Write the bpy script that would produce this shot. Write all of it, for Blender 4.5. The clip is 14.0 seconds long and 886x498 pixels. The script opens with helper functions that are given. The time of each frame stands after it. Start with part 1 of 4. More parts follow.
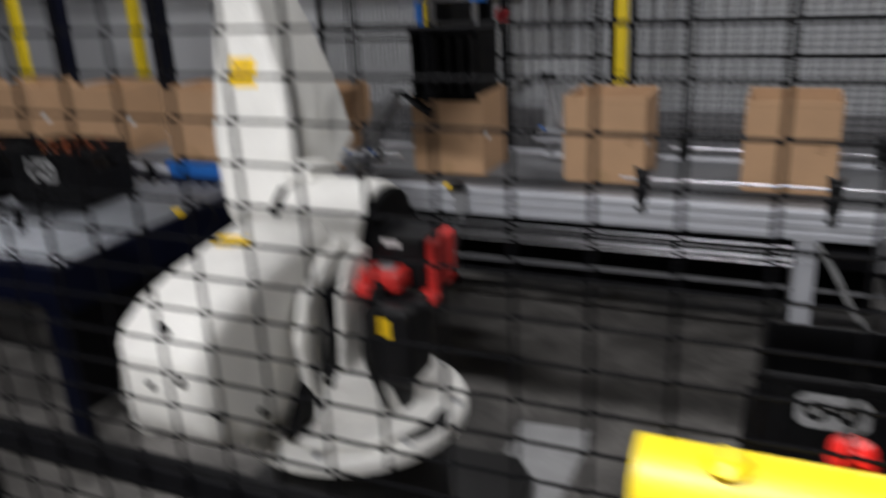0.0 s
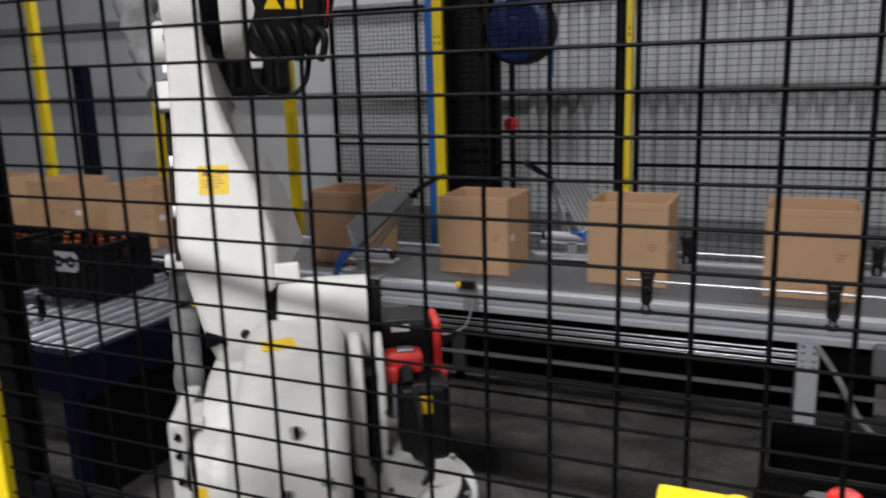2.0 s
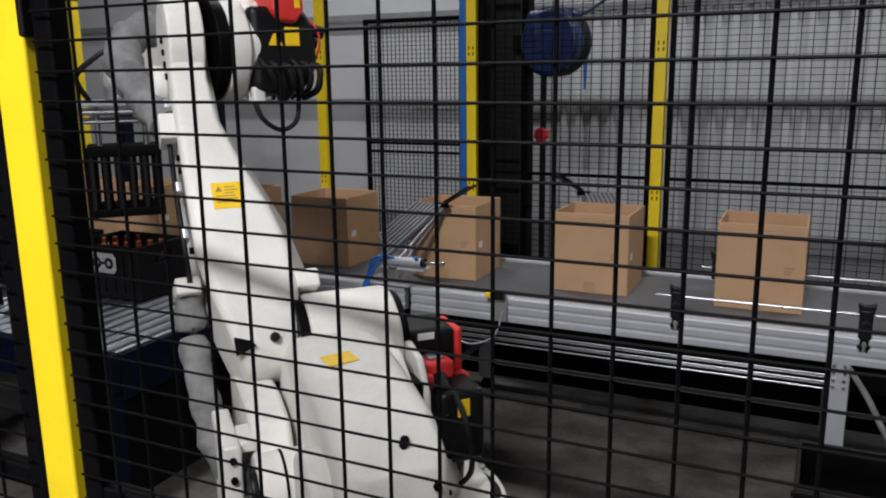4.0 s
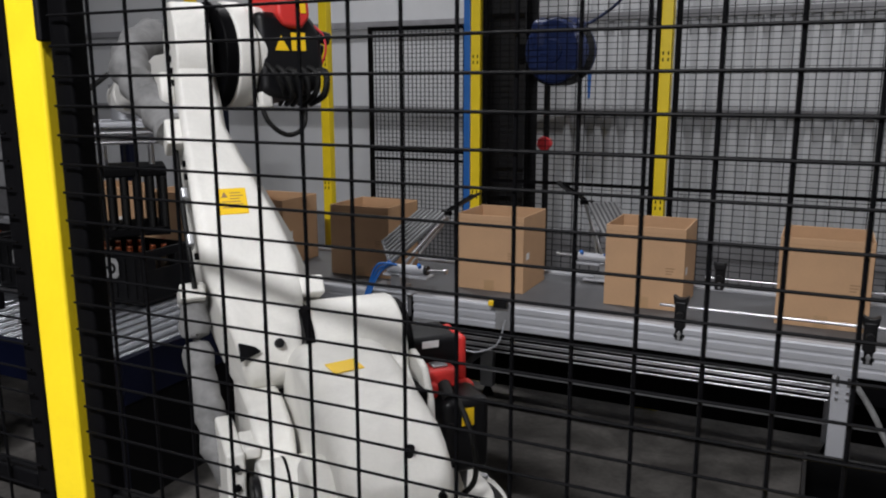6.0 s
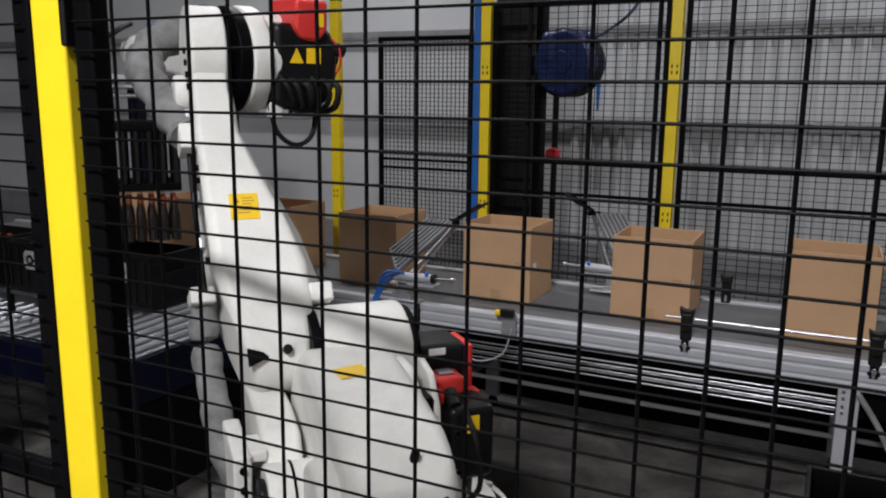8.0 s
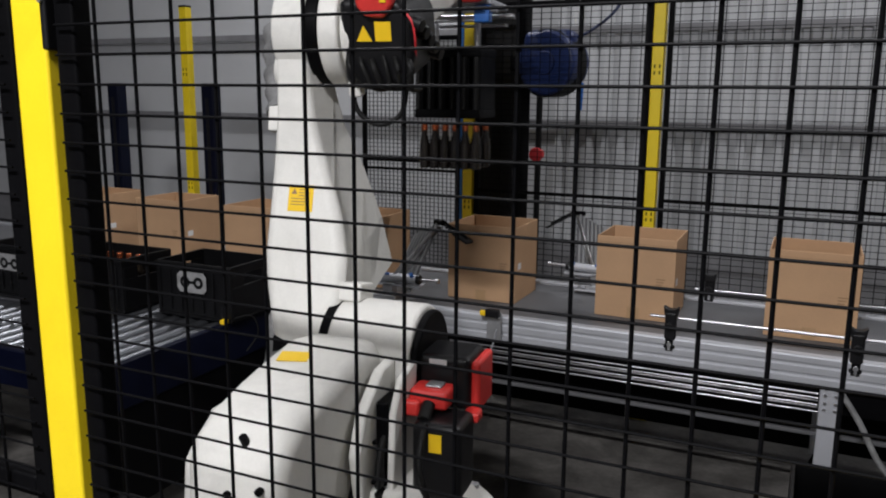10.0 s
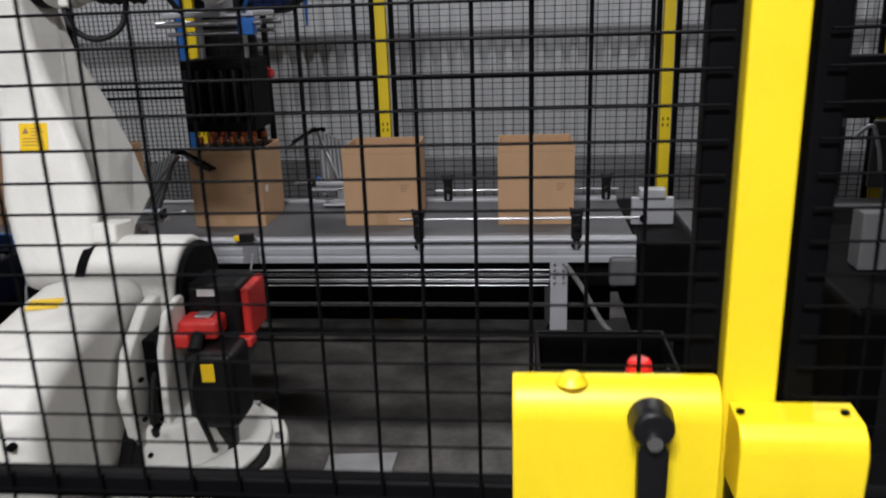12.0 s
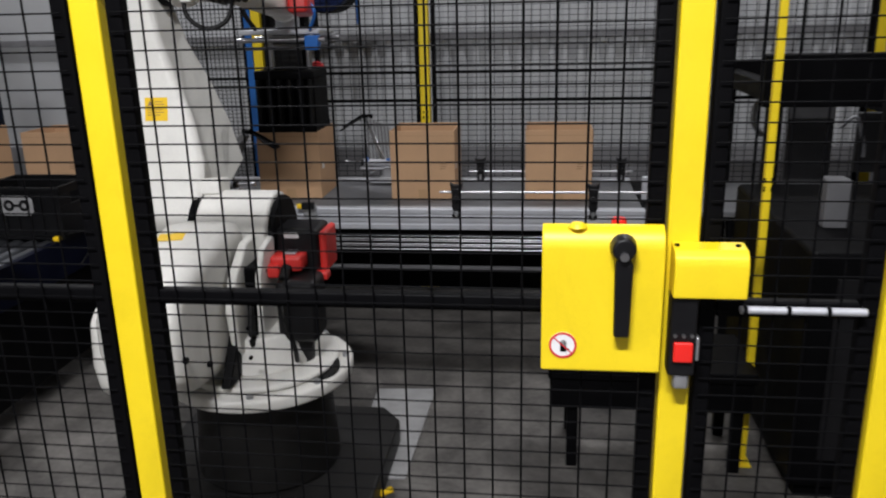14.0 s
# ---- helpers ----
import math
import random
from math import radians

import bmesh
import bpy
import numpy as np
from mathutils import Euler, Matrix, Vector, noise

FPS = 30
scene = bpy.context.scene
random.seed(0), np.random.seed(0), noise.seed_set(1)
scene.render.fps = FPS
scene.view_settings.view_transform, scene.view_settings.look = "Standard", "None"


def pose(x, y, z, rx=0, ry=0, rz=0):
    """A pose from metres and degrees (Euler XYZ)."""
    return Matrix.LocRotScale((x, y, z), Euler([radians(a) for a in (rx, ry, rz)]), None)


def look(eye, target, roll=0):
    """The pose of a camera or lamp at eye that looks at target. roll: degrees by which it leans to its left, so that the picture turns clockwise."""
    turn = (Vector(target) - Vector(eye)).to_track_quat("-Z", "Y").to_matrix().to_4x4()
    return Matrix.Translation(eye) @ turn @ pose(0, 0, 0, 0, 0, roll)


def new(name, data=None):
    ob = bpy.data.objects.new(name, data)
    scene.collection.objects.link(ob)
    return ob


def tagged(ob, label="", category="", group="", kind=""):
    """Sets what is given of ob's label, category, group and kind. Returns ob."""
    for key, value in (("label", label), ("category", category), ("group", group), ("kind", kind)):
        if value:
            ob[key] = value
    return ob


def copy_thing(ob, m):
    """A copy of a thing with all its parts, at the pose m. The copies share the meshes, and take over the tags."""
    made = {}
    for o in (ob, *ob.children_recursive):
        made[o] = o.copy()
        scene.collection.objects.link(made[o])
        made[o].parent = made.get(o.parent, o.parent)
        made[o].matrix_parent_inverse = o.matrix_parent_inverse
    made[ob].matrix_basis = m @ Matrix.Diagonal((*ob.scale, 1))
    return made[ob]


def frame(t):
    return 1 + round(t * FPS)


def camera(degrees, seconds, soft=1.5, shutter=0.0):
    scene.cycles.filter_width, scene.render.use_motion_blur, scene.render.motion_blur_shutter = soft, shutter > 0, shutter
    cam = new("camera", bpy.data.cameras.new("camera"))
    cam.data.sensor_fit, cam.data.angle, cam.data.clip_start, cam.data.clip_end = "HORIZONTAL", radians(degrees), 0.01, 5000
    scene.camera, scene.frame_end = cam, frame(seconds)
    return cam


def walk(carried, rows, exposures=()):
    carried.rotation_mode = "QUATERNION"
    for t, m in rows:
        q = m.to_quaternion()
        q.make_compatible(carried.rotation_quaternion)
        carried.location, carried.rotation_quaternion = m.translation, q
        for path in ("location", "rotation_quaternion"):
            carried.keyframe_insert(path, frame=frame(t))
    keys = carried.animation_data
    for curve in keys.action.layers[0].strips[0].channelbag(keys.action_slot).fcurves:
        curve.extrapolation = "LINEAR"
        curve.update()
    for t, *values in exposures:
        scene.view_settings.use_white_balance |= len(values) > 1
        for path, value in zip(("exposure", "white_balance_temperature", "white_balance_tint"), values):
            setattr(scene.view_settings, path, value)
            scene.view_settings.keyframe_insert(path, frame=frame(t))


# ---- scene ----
cam = camera(57.87, 14.0, soft=2.0, shutter=0.8)
PATH = [
    (0.0, pose(0.701, -0.445, 1.585, 70.28, 2.70, 23.00)),
    (0.1, pose(0.687, -0.455, 1.594, 71.62, 4.70, 23.29)),
    (0.2, pose(0.674, -0.465, 1.603, 70.93, 5.30, 19.63)),
    (0.3, pose(0.660, -0.474, 1.613, 72.12, 6.30, 19.01)),
    (0.5, pose(0.633, -0.494, 1.631, 73.80, 4.60, 17.49)),
    (1.0, pose(0.589, -0.594, 1.644, 73.71, 2.10, 16.75)),
    (1.5, pose(0.661, -0.588, 1.632, 76.04, -0.47, 20.11)),
    (2.0, pose(0.707, -0.546, 1.596, 77.57, 1.62, 23.44)),
    (2.5, pose(0.687, -0.562, 1.641, 77.61, 1.87, 26.10)),
    (3.0, pose(0.685, -0.574, 1.632, 77.50, 1.48, 25.83)),
    (5.5, look((0.681, -0.597, 1.630), (-0.151, 1.179, 1.236), -0.2)),
    (6.0, look((0.668, -0.592, 1.631), (-0.171, 1.179, 1.229), -0.1)),
    (6.5, look((0.656, -0.591, 1.629), (-0.193, 1.174, 1.228), 0.1)),
    (7.0, look((0.665, -0.603, 1.629), (-0.186, 1.164, 1.239), 0.5)),
    (7.5, look((0.672, -0.611, 1.629), (-0.187, 1.155, 1.249), 0.6)),
    (10.0, look((0.667, -0.610, 1.633), (-0.152, 1.175, 1.255), 0.5)),
    (10.5, pose(0.664, -0.607, 1.645, 78.15, -0.17, 24.12)),
    (11.0, pose(0.662, -0.597, 1.654, 75.43, -0.31, 19.97)),
    (11.5, pose(0.642, -0.635, 1.649, 74.22, -0.68, 10.72)),
    (12.0, pose(0.640, -0.699, 1.637, 73.10, 1.84, 5.18)),
    (12.5, pose(0.687, -0.841, 1.630, 73.41, 2.97, 8.73)),
    (13.0, pose(0.723, -0.991, 1.634, 72.79, 3.42, 10.22)),
    (13.5, pose(0.681, -1.126, 1.627, 73.30, 2.83, 9.17)),
    (14.0, pose(0.631, -1.249, 1.632, 73.36, 1.29, 6.93)),
]
walk(cam, PATH)

# ---- light ----
world = bpy.data.worlds.new("hall_air")
scene.world = world
world.use_nodes = True
world.node_tree.nodes["Background"].inputs[0].default_value = (0.55, 0.6, 0.7, 1)
world.node_tree.nodes["Background"].inputs[1].default_value = 0.003


# ---- materials ----
def mat(name, base, rough=0.6, metal=0.0, vary=0.25, scale=9.0, bump=0.15, fine=140.0, coat=0.0, stain=0.0, stain_scale=2.0, emit=None, spec=0.5):
    m = bpy.data.materials.new(name)
    m.use_nodes = True
    nt = m.node_tree
    p = nt.nodes["Principled BSDF"]
    p.inputs["Roughness"].default_value = rough
    p.inputs["Metallic"].default_value = metal
    p.inputs["Coat Weight"].default_value = coat
    p.inputs["Specular IOR Level"].default_value = spec
    tc = nt.nodes.new("ShaderNodeTexCoord")
    big = nt.nodes.new("ShaderNodeTexNoise")
    big.inputs["Scale"].default_value = scale
    big.inputs["Detail"].default_value = 6
    small = nt.nodes.new("ShaderNodeTexNoise")
    small.inputs["Scale"].default_value = fine
    small.inputs["Detail"].default_value = 4
    for n in (big, small):
        nt.links.new(tc.outputs["Object"], n.inputs["Vector"])
    mixf = nt.nodes.new("ShaderNodeMath")
    mixf.operation = "MULTIPLY_ADD"
    nt.links.new(small.outputs["Fac"], mixf.inputs[0])
    mixf.inputs[1].default_value = 0.35
    nt.links.new(big.outputs["Fac"], mixf.inputs[2])
    ramp = nt.nodes.new("ShaderNodeValToRGB")
    lo = [max(0, c * (1 - vary)) for c in base]
    hi = [min(1, c * (1 + vary * 0.7)) for c in base]
    ramp.color_ramp.elements[0].position, ramp.color_ramp.elements[1].position = 0.42, 0.95
    ramp.color_ramp.elements[0].color, ramp.color_ramp.elements[1].color = (*lo, 1), (*hi, 1)
    nt.links.new(mixf.outputs[0], ramp.inputs["Fac"])
    colour = ramp.outputs["Color"]
    if stain:
        st = nt.nodes.new("ShaderNodeTexNoise")
        st.inputs["Scale"].default_value = stain_scale
        st.inputs["Detail"].default_value = 9
        st.inputs["Roughness"].default_value = 0.7
        st.inputs["Distortion"].default_value = 0.8
        nt.links.new(tc.outputs["Object"], st.inputs["Vector"])
        sr = nt.nodes.new("ShaderNodeValToRGB")
        sr.color_ramp.elements[0].position, sr.color_ramp.elements[1].position = 0.46, 0.68
        nt.links.new(st.outputs["Fac"], sr.inputs["Fac"])
        mx = nt.nodes.new("ShaderNodeMix")
        mx.data_type = "RGBA"
        f = nt.nodes.new("ShaderNodeMath")
        f.operation = "MULTIPLY"
        f.inputs[1].default_value = stain
        nt.links.new(sr.outputs["Color"], f.inputs[0])
        nt.links.new(f.outputs[0], mx.inputs["Factor"])
        nt.links.new(colour, mx.inputs["A"])
        mx.inputs["B"].default_value = (*[c * 0.35 for c in base], 1)
        colour = mx.outputs["Result"]
    nt.links.new(colour, p.inputs["Base Color"])
    if bump:
        b = nt.nodes.new("ShaderNodeBump")
        b.inputs["Strength"].default_value = bump
        b.inputs["Distance"].default_value = 0.002
        nt.links.new(small.outputs["Fac"], b.inputs["Height"])
        nt.links.new(b.outputs["Normal"], p.inputs["Normal"])
    rr = nt.nodes.new("ShaderNodeMapRange")
    rr.inputs["To Min"].default_value = max(0.04, rough - 0.1)
    rr.inputs["To Max"].default_value = min(1, rough + 0.12)
    nt.links.new(big.outputs["Fac"], rr.inputs["Value"])
    nt.links.new(rr.outputs["Result"], p.inputs["Roughness"])
    if emit:
        p.inputs["Emission Color"].default_value = (*emit[:3], 1)
        p.inputs["Emission Strength"].default_value = emit[3]
    return m


ROBOT_WHITE = mat("robot_white_paint", (0.74, 0.73, 0.69), 0.48, vary=0.10, scale=5, bump=0.06, spec=0.3, stain=0.22, stain_scale=3.5)
YELLOW = mat("yellow_powder_coat", (0.82, 0.61, 0.012), 0.42, vary=0.06, bump=0.12, fine=260, stain=0.15, stain_scale=5)
BLACK = mat("black_powder_coat", (0.0025, 0.0025, 0.003), 0.5, vary=0.3, bump=0.1, spec=0.06)
BLACK_PLASTIC = mat("black_plastic", (0.005, 0.005, 0.006), 0.42, vary=0.3, bump=0.15, spec=0.3)
CRATE_BLACK = mat("crate_black_plastic", (0.003, 0.003, 0.0035), 0.5, vary=0.3, spec=0.18)
RED = mat("red_motor_paint", (0.62, 0.035, 0.03), 0.4, vary=0.15, bump=0.06)
ALU = mat("anodised_aluminium", (0.46, 0.47, 0.50), 0.58, metal=0.45, vary=0.08, bump=0.05)
STEEL = mat("bright_steel", (0.5, 0.5, 0.52), 0.30, metal=1.0, vary=0.1, bump=0.03)
ZINC = mat("zinc_plate", (0.5, 0.51, 0.53), 0.38, metal=0.85, vary=0.15)
ROLLER = mat("grey_roller_steel", (0.22, 0.23, 0.25), 0.32, metal=0.9, vary=0.15, bump=0.03)
BELT = mat("grey_belt", (0.115, 0.118, 0.125), 0.55, vary=0.2, scale=4, bump=0.25, stain=0.3)
CARDBOARD = mat("brown_cardboard", (0.485, 0.30, 0.168), 0.8, vary=0.10, scale=6, bump=0.2, fine=90)
TAPE = mat("carton_tape", (0.40, 0.25, 0.13), 0.35, vary=0.06, bump=0.02)
PRINT = mat("faded_carton_print", (0.30, 0.18, 0.095), 0.8, vary=0.1)
CARD_INSIDE = mat("cardboard_inside", (0.30, 0.18, 0.09), 0.85, vary=0.12)
CONCRETE = mat("dark_stained_concrete", (0.125, 0.118, 0.110), 0.55, vary=0.7, scale=4.5, bump=0.3, fine=40, stain=1.0, stain_scale=2.2, spec=0.3)
PLATE_GREY = mat("grey_floor_plate", (0.30, 0.30, 0.30), 0.6, vary=0.2, stain=0.4)
WALL = mat("grey_wall_sheet", (0.47, 0.48, 0.495), 0.55, vary=0.07, scale=1.2, bump=0.06, stain=0.12, stain_scale=0.7)
WALL_DARK = mat("dark_lower_wall", (0.20, 0.20, 0.21), 0.7, vary=0.2, stain=0.3)
CEIL = mat("ceiling_sheet", (0.25, 0.25, 0.26), 0.8, vary=0.1)
BLUE = mat("blue_paint", (0.006, 0.018, 0.085), 0.4, vary=0.2)
BLUE_BRIGHT = mat("blue_plastic", (0.015, 0.12, 0.42), 0.4, vary=0.1)
BLUE_DARK = mat("dark_blue_frame_paint", (0.0016, 0.0028, 0.012), 0.5, vary=0.25, spec=0.15)
GREY_RIB = mat("grey_ribbed_plastic", (0.10, 0.10, 0.105), 0.55, vary=0.15)
RIB = mat("light_grey_rib_plastic", (0.26, 0.265, 0.27), 0.5, vary=0.15)
CLOTH = mat("grey_hose_sleeve", (0.20, 0.20, 0.20), 0.9, vary=0.45, scale=14, bump=0.8, fine=40)
COVER_GREY = mat("dark_grey_cover_paint", (0.035, 0.035, 0.037), 0.5, vary=0.4, scale=6, stain=0.5, stain_scale=4)
RUBBER = mat("black_rubber", (0.005, 0.005, 0.005), 0.6, vary=0.2, spec=0.25)
STICKER = mat("yellow_sticker", (0.85, 0.55, 0.01), 0.45, vary=0.04, bump=0)
WHITE_PLASTIC = mat("white_label", (0.75, 0.75, 0.75), 0.5, vary=0.06, bump=0)
FADED_WHITE = mat("faded_white_print", (0.25, 0.25, 0.25), 0.6, vary=0.35, scale=40, bump=0)
SIGN_RED = mat("sign_red", (0.6, 0.03, 0.04), 0.45, vary=0.05, bump=0)
BUTTON_RED = mat("red_button", (0.75, 0.02, 0.015), 0.35, vary=0.05, bump=0)
GLASS_DARK = mat("dark_bottle_glass", (0.012, 0.009, 0.007), 0.1, vary=0.2, bump=0, coat=0.5)
COPPER = mat("copper_bottle_cap", (0.62, 0.17, 0.07), 0.26, metal=0.9, vary=0.12, bump=0)
DARK_STEEL = mat("dark_steel_column", (0.006, 0.006, 0.007), 0.5, vary=0.3, spec=0.25)
BASE_STEEL = mat("oily_dark_base_steel", (0.008, 0.0077, 0.0074), 0.5, vary=0.6, scale=5, bump=0.3, fine=60, stain=0.6, stain_scale=3, spec=0.3)
LAMP_GLOW = mat("lamp_glow", (0.9, 0.9, 0.9), 0.4, vary=0, bump=0, emit=(1, 0.97, 0.92, 14))


# ---- shape helpers ----
def soft_normals(me):
    """Smooth shading in which the large faces of a bevelled shape stay flat."""
    me.set_sharp_from_angle(angle=radians(38))
    if len(me.vertices) > 6000:
        return
    round_ = {}
    for p in me.polygons:
        for v in p.vertices:
            round_.setdefault(v, []).append((p.normal.copy(), p.area))
    out = []
    for p in me.polygons:
        n0 = p.normal
        for v in p.vertices:
            s = Vector((0, 0, 0))
            for n, a in round_[v]:
                if n.dot(n0) > 0.6:
                    s += n * (a + 1e-9)
            out.append(s.normalized())
    me.normals_split_custom_set(out)


def link(name, bm, material, parent=None, label="", smooth=True):
    me = bpy.data.meshes.new(name)
    bm.normal_update()
    bm.to_mesh(me)
    bm.free()
    for m in (material if isinstance(material, (list, tuple)) else [material]):
        me.materials.append(m)
    if smooth:
        soft_normals(me)
    ob = new(name, me)
    if parent is not None:
        ob.parent = parent
    if label:
        tagged(ob, label)
    return ob


def part(name, bm, material, parent, label=""):
    return link(name, bm, material, parent, label)


def empty(name, m=None):
    ob = new(name)
    ob.empty_display_size = 0.1
    if m is not None:
        ob.matrix_basis = m
    return ob


def add_box(bm, lo, hi, bevel=0.0, m=None, seg=2, mi=0):
    size = [b - a for a, b in zip(lo, hi)]
    mid = [(a + b) / 2 for a, b in zip(lo, hi)]
    r = bmesh.ops.create_cube(bm, size=1, matrix=Matrix.Translation(mid) @ Matrix.Diagonal((*size, 1)))
    vs = r["verts"]
    if bevel > 0:
        es = list({e for v in vs for e in v.link_edges})
        q = bmesh.ops.bevel(bm, geom=es, offset=min(bevel, min(size) * 0.45), segments=seg, affect="EDGES", profile=0.5)
        vs = list({v for f in q["faces"] for v in f.verts} | {v for v in vs if v.is_valid})
    if m is not None:
        bmesh.ops.transform(bm, matrix=m, verts=vs)
    if mi:
        for f in {f for v in vs for f in v.link_faces}:
            f.material_index = mi
    return vs


def box(lo, hi, bevel=0.004, m=None, seg=2):
    bm = bmesh.new()
    add_box(bm, lo, hi, bevel, m, seg)
    return bm


def add_cyl(bm, a, b, r1, r2=None, n=20, bevel=0.0):
    a, b = Vector(a), Vector(b)
    d = b - a
    m = Matrix.Translation((a + b) / 2) @ d.to_track_quat("Z", "Y").to_matrix().to_4x4()
    r = bmesh.ops.create_cone(bm, cap_ends=True, segments=n, radius1=r1, radius2=r1 if r2 is None else r2, depth=d.length, matrix=m)
    if bevel > 0:
        es = [e for e in {e for v in r["verts"] for e in v.link_edges} if any(len(f.verts) > 4 for f in e.link_faces)]
        bmesh.ops.bevel(bm, geom=es, offset=bevel, segments=2, affect="EDGES", profile=0.5)
    return r["verts"]


def cyl(a, b, r1, r2=None, n=20, bevel=0.0):
    bm = bmesh.new()
    add_cyl(bm, a, b, r1, r2, n, bevel)
    return bm


def add_prism(bm, outline, lo, hi, axis="x", bevel=0.0):
    """An outline of (u, v) pairs drawn across the axis, thick from lo to hi."""
    def at(u, v, w):
        return (w, u, v) if axis == "x" else (u, w, v) if axis == "y" else (u, v, w)
    vs = [bm.verts.new(at(u, v, lo)) for u, v in outline]
    f = bm.faces.new(vs)
    r = bmesh.ops.extrude_face_region(bm, geom=[f])
    top = [g for g in r["geom"] if isinstance(g, bmesh.types.BMVert)]
    d = {"x": (hi - lo, 0, 0), "y": (0, hi - lo, 0), "z": (0, 0, hi - lo)}[axis]
    bmesh.ops.translate(bm, verts=top, vec=d)
    allv = vs + top
    bmesh.ops.recalc_face_normals(bm, faces=list({f for v in allv for f in v.link_faces}))
    if bevel > 0:
        es = [e for e in {e for v in allv for e in v.link_edges} if e.is_valid and e.calc_face_angle(0) > radians(28)]
        bmesh.ops.bevel(bm, geom=es, offset=bevel, segments=3, affect="EDGES", profile=0.5, clamp_overlap=True)


def prism(outline, lo, hi, axis="x", bevel=0.0):
    bm = bmesh.new()
    add_prism(bm, outline, lo, hi, axis, bevel)
    return bm


def add_tube(bm, points, r, n=8):
    """A round hose along smooth points."""
    pts = [Vector(p) for p in points]
    dense = []
    for i in range(len(pts) - 1):
        p0, p1, p2, p3 = pts[max(i - 1, 0)], pts[i], pts[i + 1], pts[min(i + 2, len(pts) - 1)]
        for k in range(6):
            t = k / 6
            dense.append(0.5 * ((2 * p1) + (p2 - p0) * t + (2 * p0 - 5 * p1 + 4 * p2 - p3) * t * t + (3 * p1 - p0 - 3 * p2 + p3) * t ** 3))
    dense.append(pts[-1])
    rings = []
    for i, p in enumerate(dense):
        d = (dense[min(i + 1, len(dense) - 1)] - dense[max(i - 1, 0)]).normalized()
        q = d.to_track_quat("Z", "Y")
        rr = r(i / (len(dense) - 1)) if callable(r) else r
        rings.append([bm.verts.new(p + q @ Vector((rr * math.cos(k * math.tau / n), rr * math.sin(k * math.tau / n), 0))) for k in range(n)])
    for a, b in zip(rings, rings[1:]):
        for k in range(n):
            bm.faces.new((a[k], a[(k + 1) % n], b[(k + 1) % n], b[k]))
    bm.faces.new(rings[0][::-1])
    bm.faces.new(rings[-1])


def tube(points, r, n=8):
    bm = bmesh.new()
    add_tube(bm, points, r, n)
    return bm


# ---- hall: floor, walls, ceiling ----
X0, X1, Y0, Y1, H = -7.5, 6.0, -4.0, 4.9, 5.2
bm = bmesh.new()
add_box(bm, (X0 - 0.2, Y0 - 0.2, -0.2), (X1 + 0.2, Y1 + 0.2, 0), 0)
floor = tagged(link("floor", bm, CONCRETE), "dark worn concrete hall floor with oily stains", "floor", kind="structure")
tagged(link("ceiling", box((X0 - 0.2, Y0 - 0.2, H), (X1 + 0.2, Y1 + 0.2, H + 0.2), 0), CEIL), "grey sheet ceiling of the hall", "ceiling", kind="structure")
tagged(link("wall_front", box((X0 - 0.2, Y0 - 0.2, 0), (X1 + 0.2, Y0, H), 0), WALL_DARK), "plain dark hall wall behind the walkway", "wall", kind="structure")
tagged(link("wall_west", box((X0 - 0.2, Y0, 0), (X0, Y1, H), 0), WALL_DARK), "plain dark end wall of the hall", "wall", kind="structure")
tagged(link("wall_east", box((X1, Y0, 0), (X1 + 0.2, Y1, H), 0), WALL_DARK), "plain dark end wall of the hall", "wall", kind="structure")
wall = tagged(link("wall_north", box((X0 - 0.2, Y1, 0), (X1 + 0.2, Y1 + 0.2, H), 0), WALL), "light grey sheet metal wall with horizontal seams", "wall", kind="structure")
# ribbed cladding east of the column, flat sheets west of it
bm = bmesh.new()
x = -1.0
while x < X1:
    add_prism(bm, [(x, Y1), (x + 0.012, Y1 - 0.02), (x + 0.05, Y1 - 0.02), (x + 0.062, Y1)], 0.02, H, "z")
    x += 0.11
part("cladding_rib", bm, WALL, wall)
for z in (1.42, 2.05, 2.7, 3.4):
    part("wall_rail", box((X0, Y1 - 0.045, z), (X1, Y1 - 0.022, z + 0.05), 0.004), WALL_DARK, wall)
part("wall_plinth", box((X0, Y1 - 0.05, 0), (X1, Y1 - 0.022, 0.62), 0.004), WALL_DARK, wall)

# unseen ceiling lamps, added above the aisle and the cell to light them
for lx, ly, w in ((0.15, -2.7, 425), (-2.4, -2.2, 12), (1.7, 4.0, 66), (-2.4, 3.75, 68)):
    lamp = tagged(empty("assumed_ceiling_lamp", pose(lx, ly, 0)), "assumed white linear high-bay lamp, out of view under the ceiling", "lamp", "high-bay lamps")
    part("housing", box((-0.65, -0.12, H - 0.55), (0.65, 0.12, H - 0.45), 0.02), WHITE_PLASTIC, lamp)
    part("diffuser", box((-0.62, -0.10, H - 0.565), (0.62, 0.10, H - 0.552), 0.004), LAMP_GLOW, lamp)
    for sx in (-0.5, 0.5):
        part("hanger", cyl((sx, 0, H - 0.45), (sx, 0, H), 0.006, n=8), STEEL, lamp)
    data = bpy.data.lights.new("lamp_light", "AREA")
    data.shape, data.size, data.size_y, data.energy, data.color = "RECTANGLE", 1.24, 0.2, w, (0.97, 0.965, 1.0)
    ob = new("lamp_light", data)
    ob.matrix_basis = pose(lx, ly, H - 0.58)

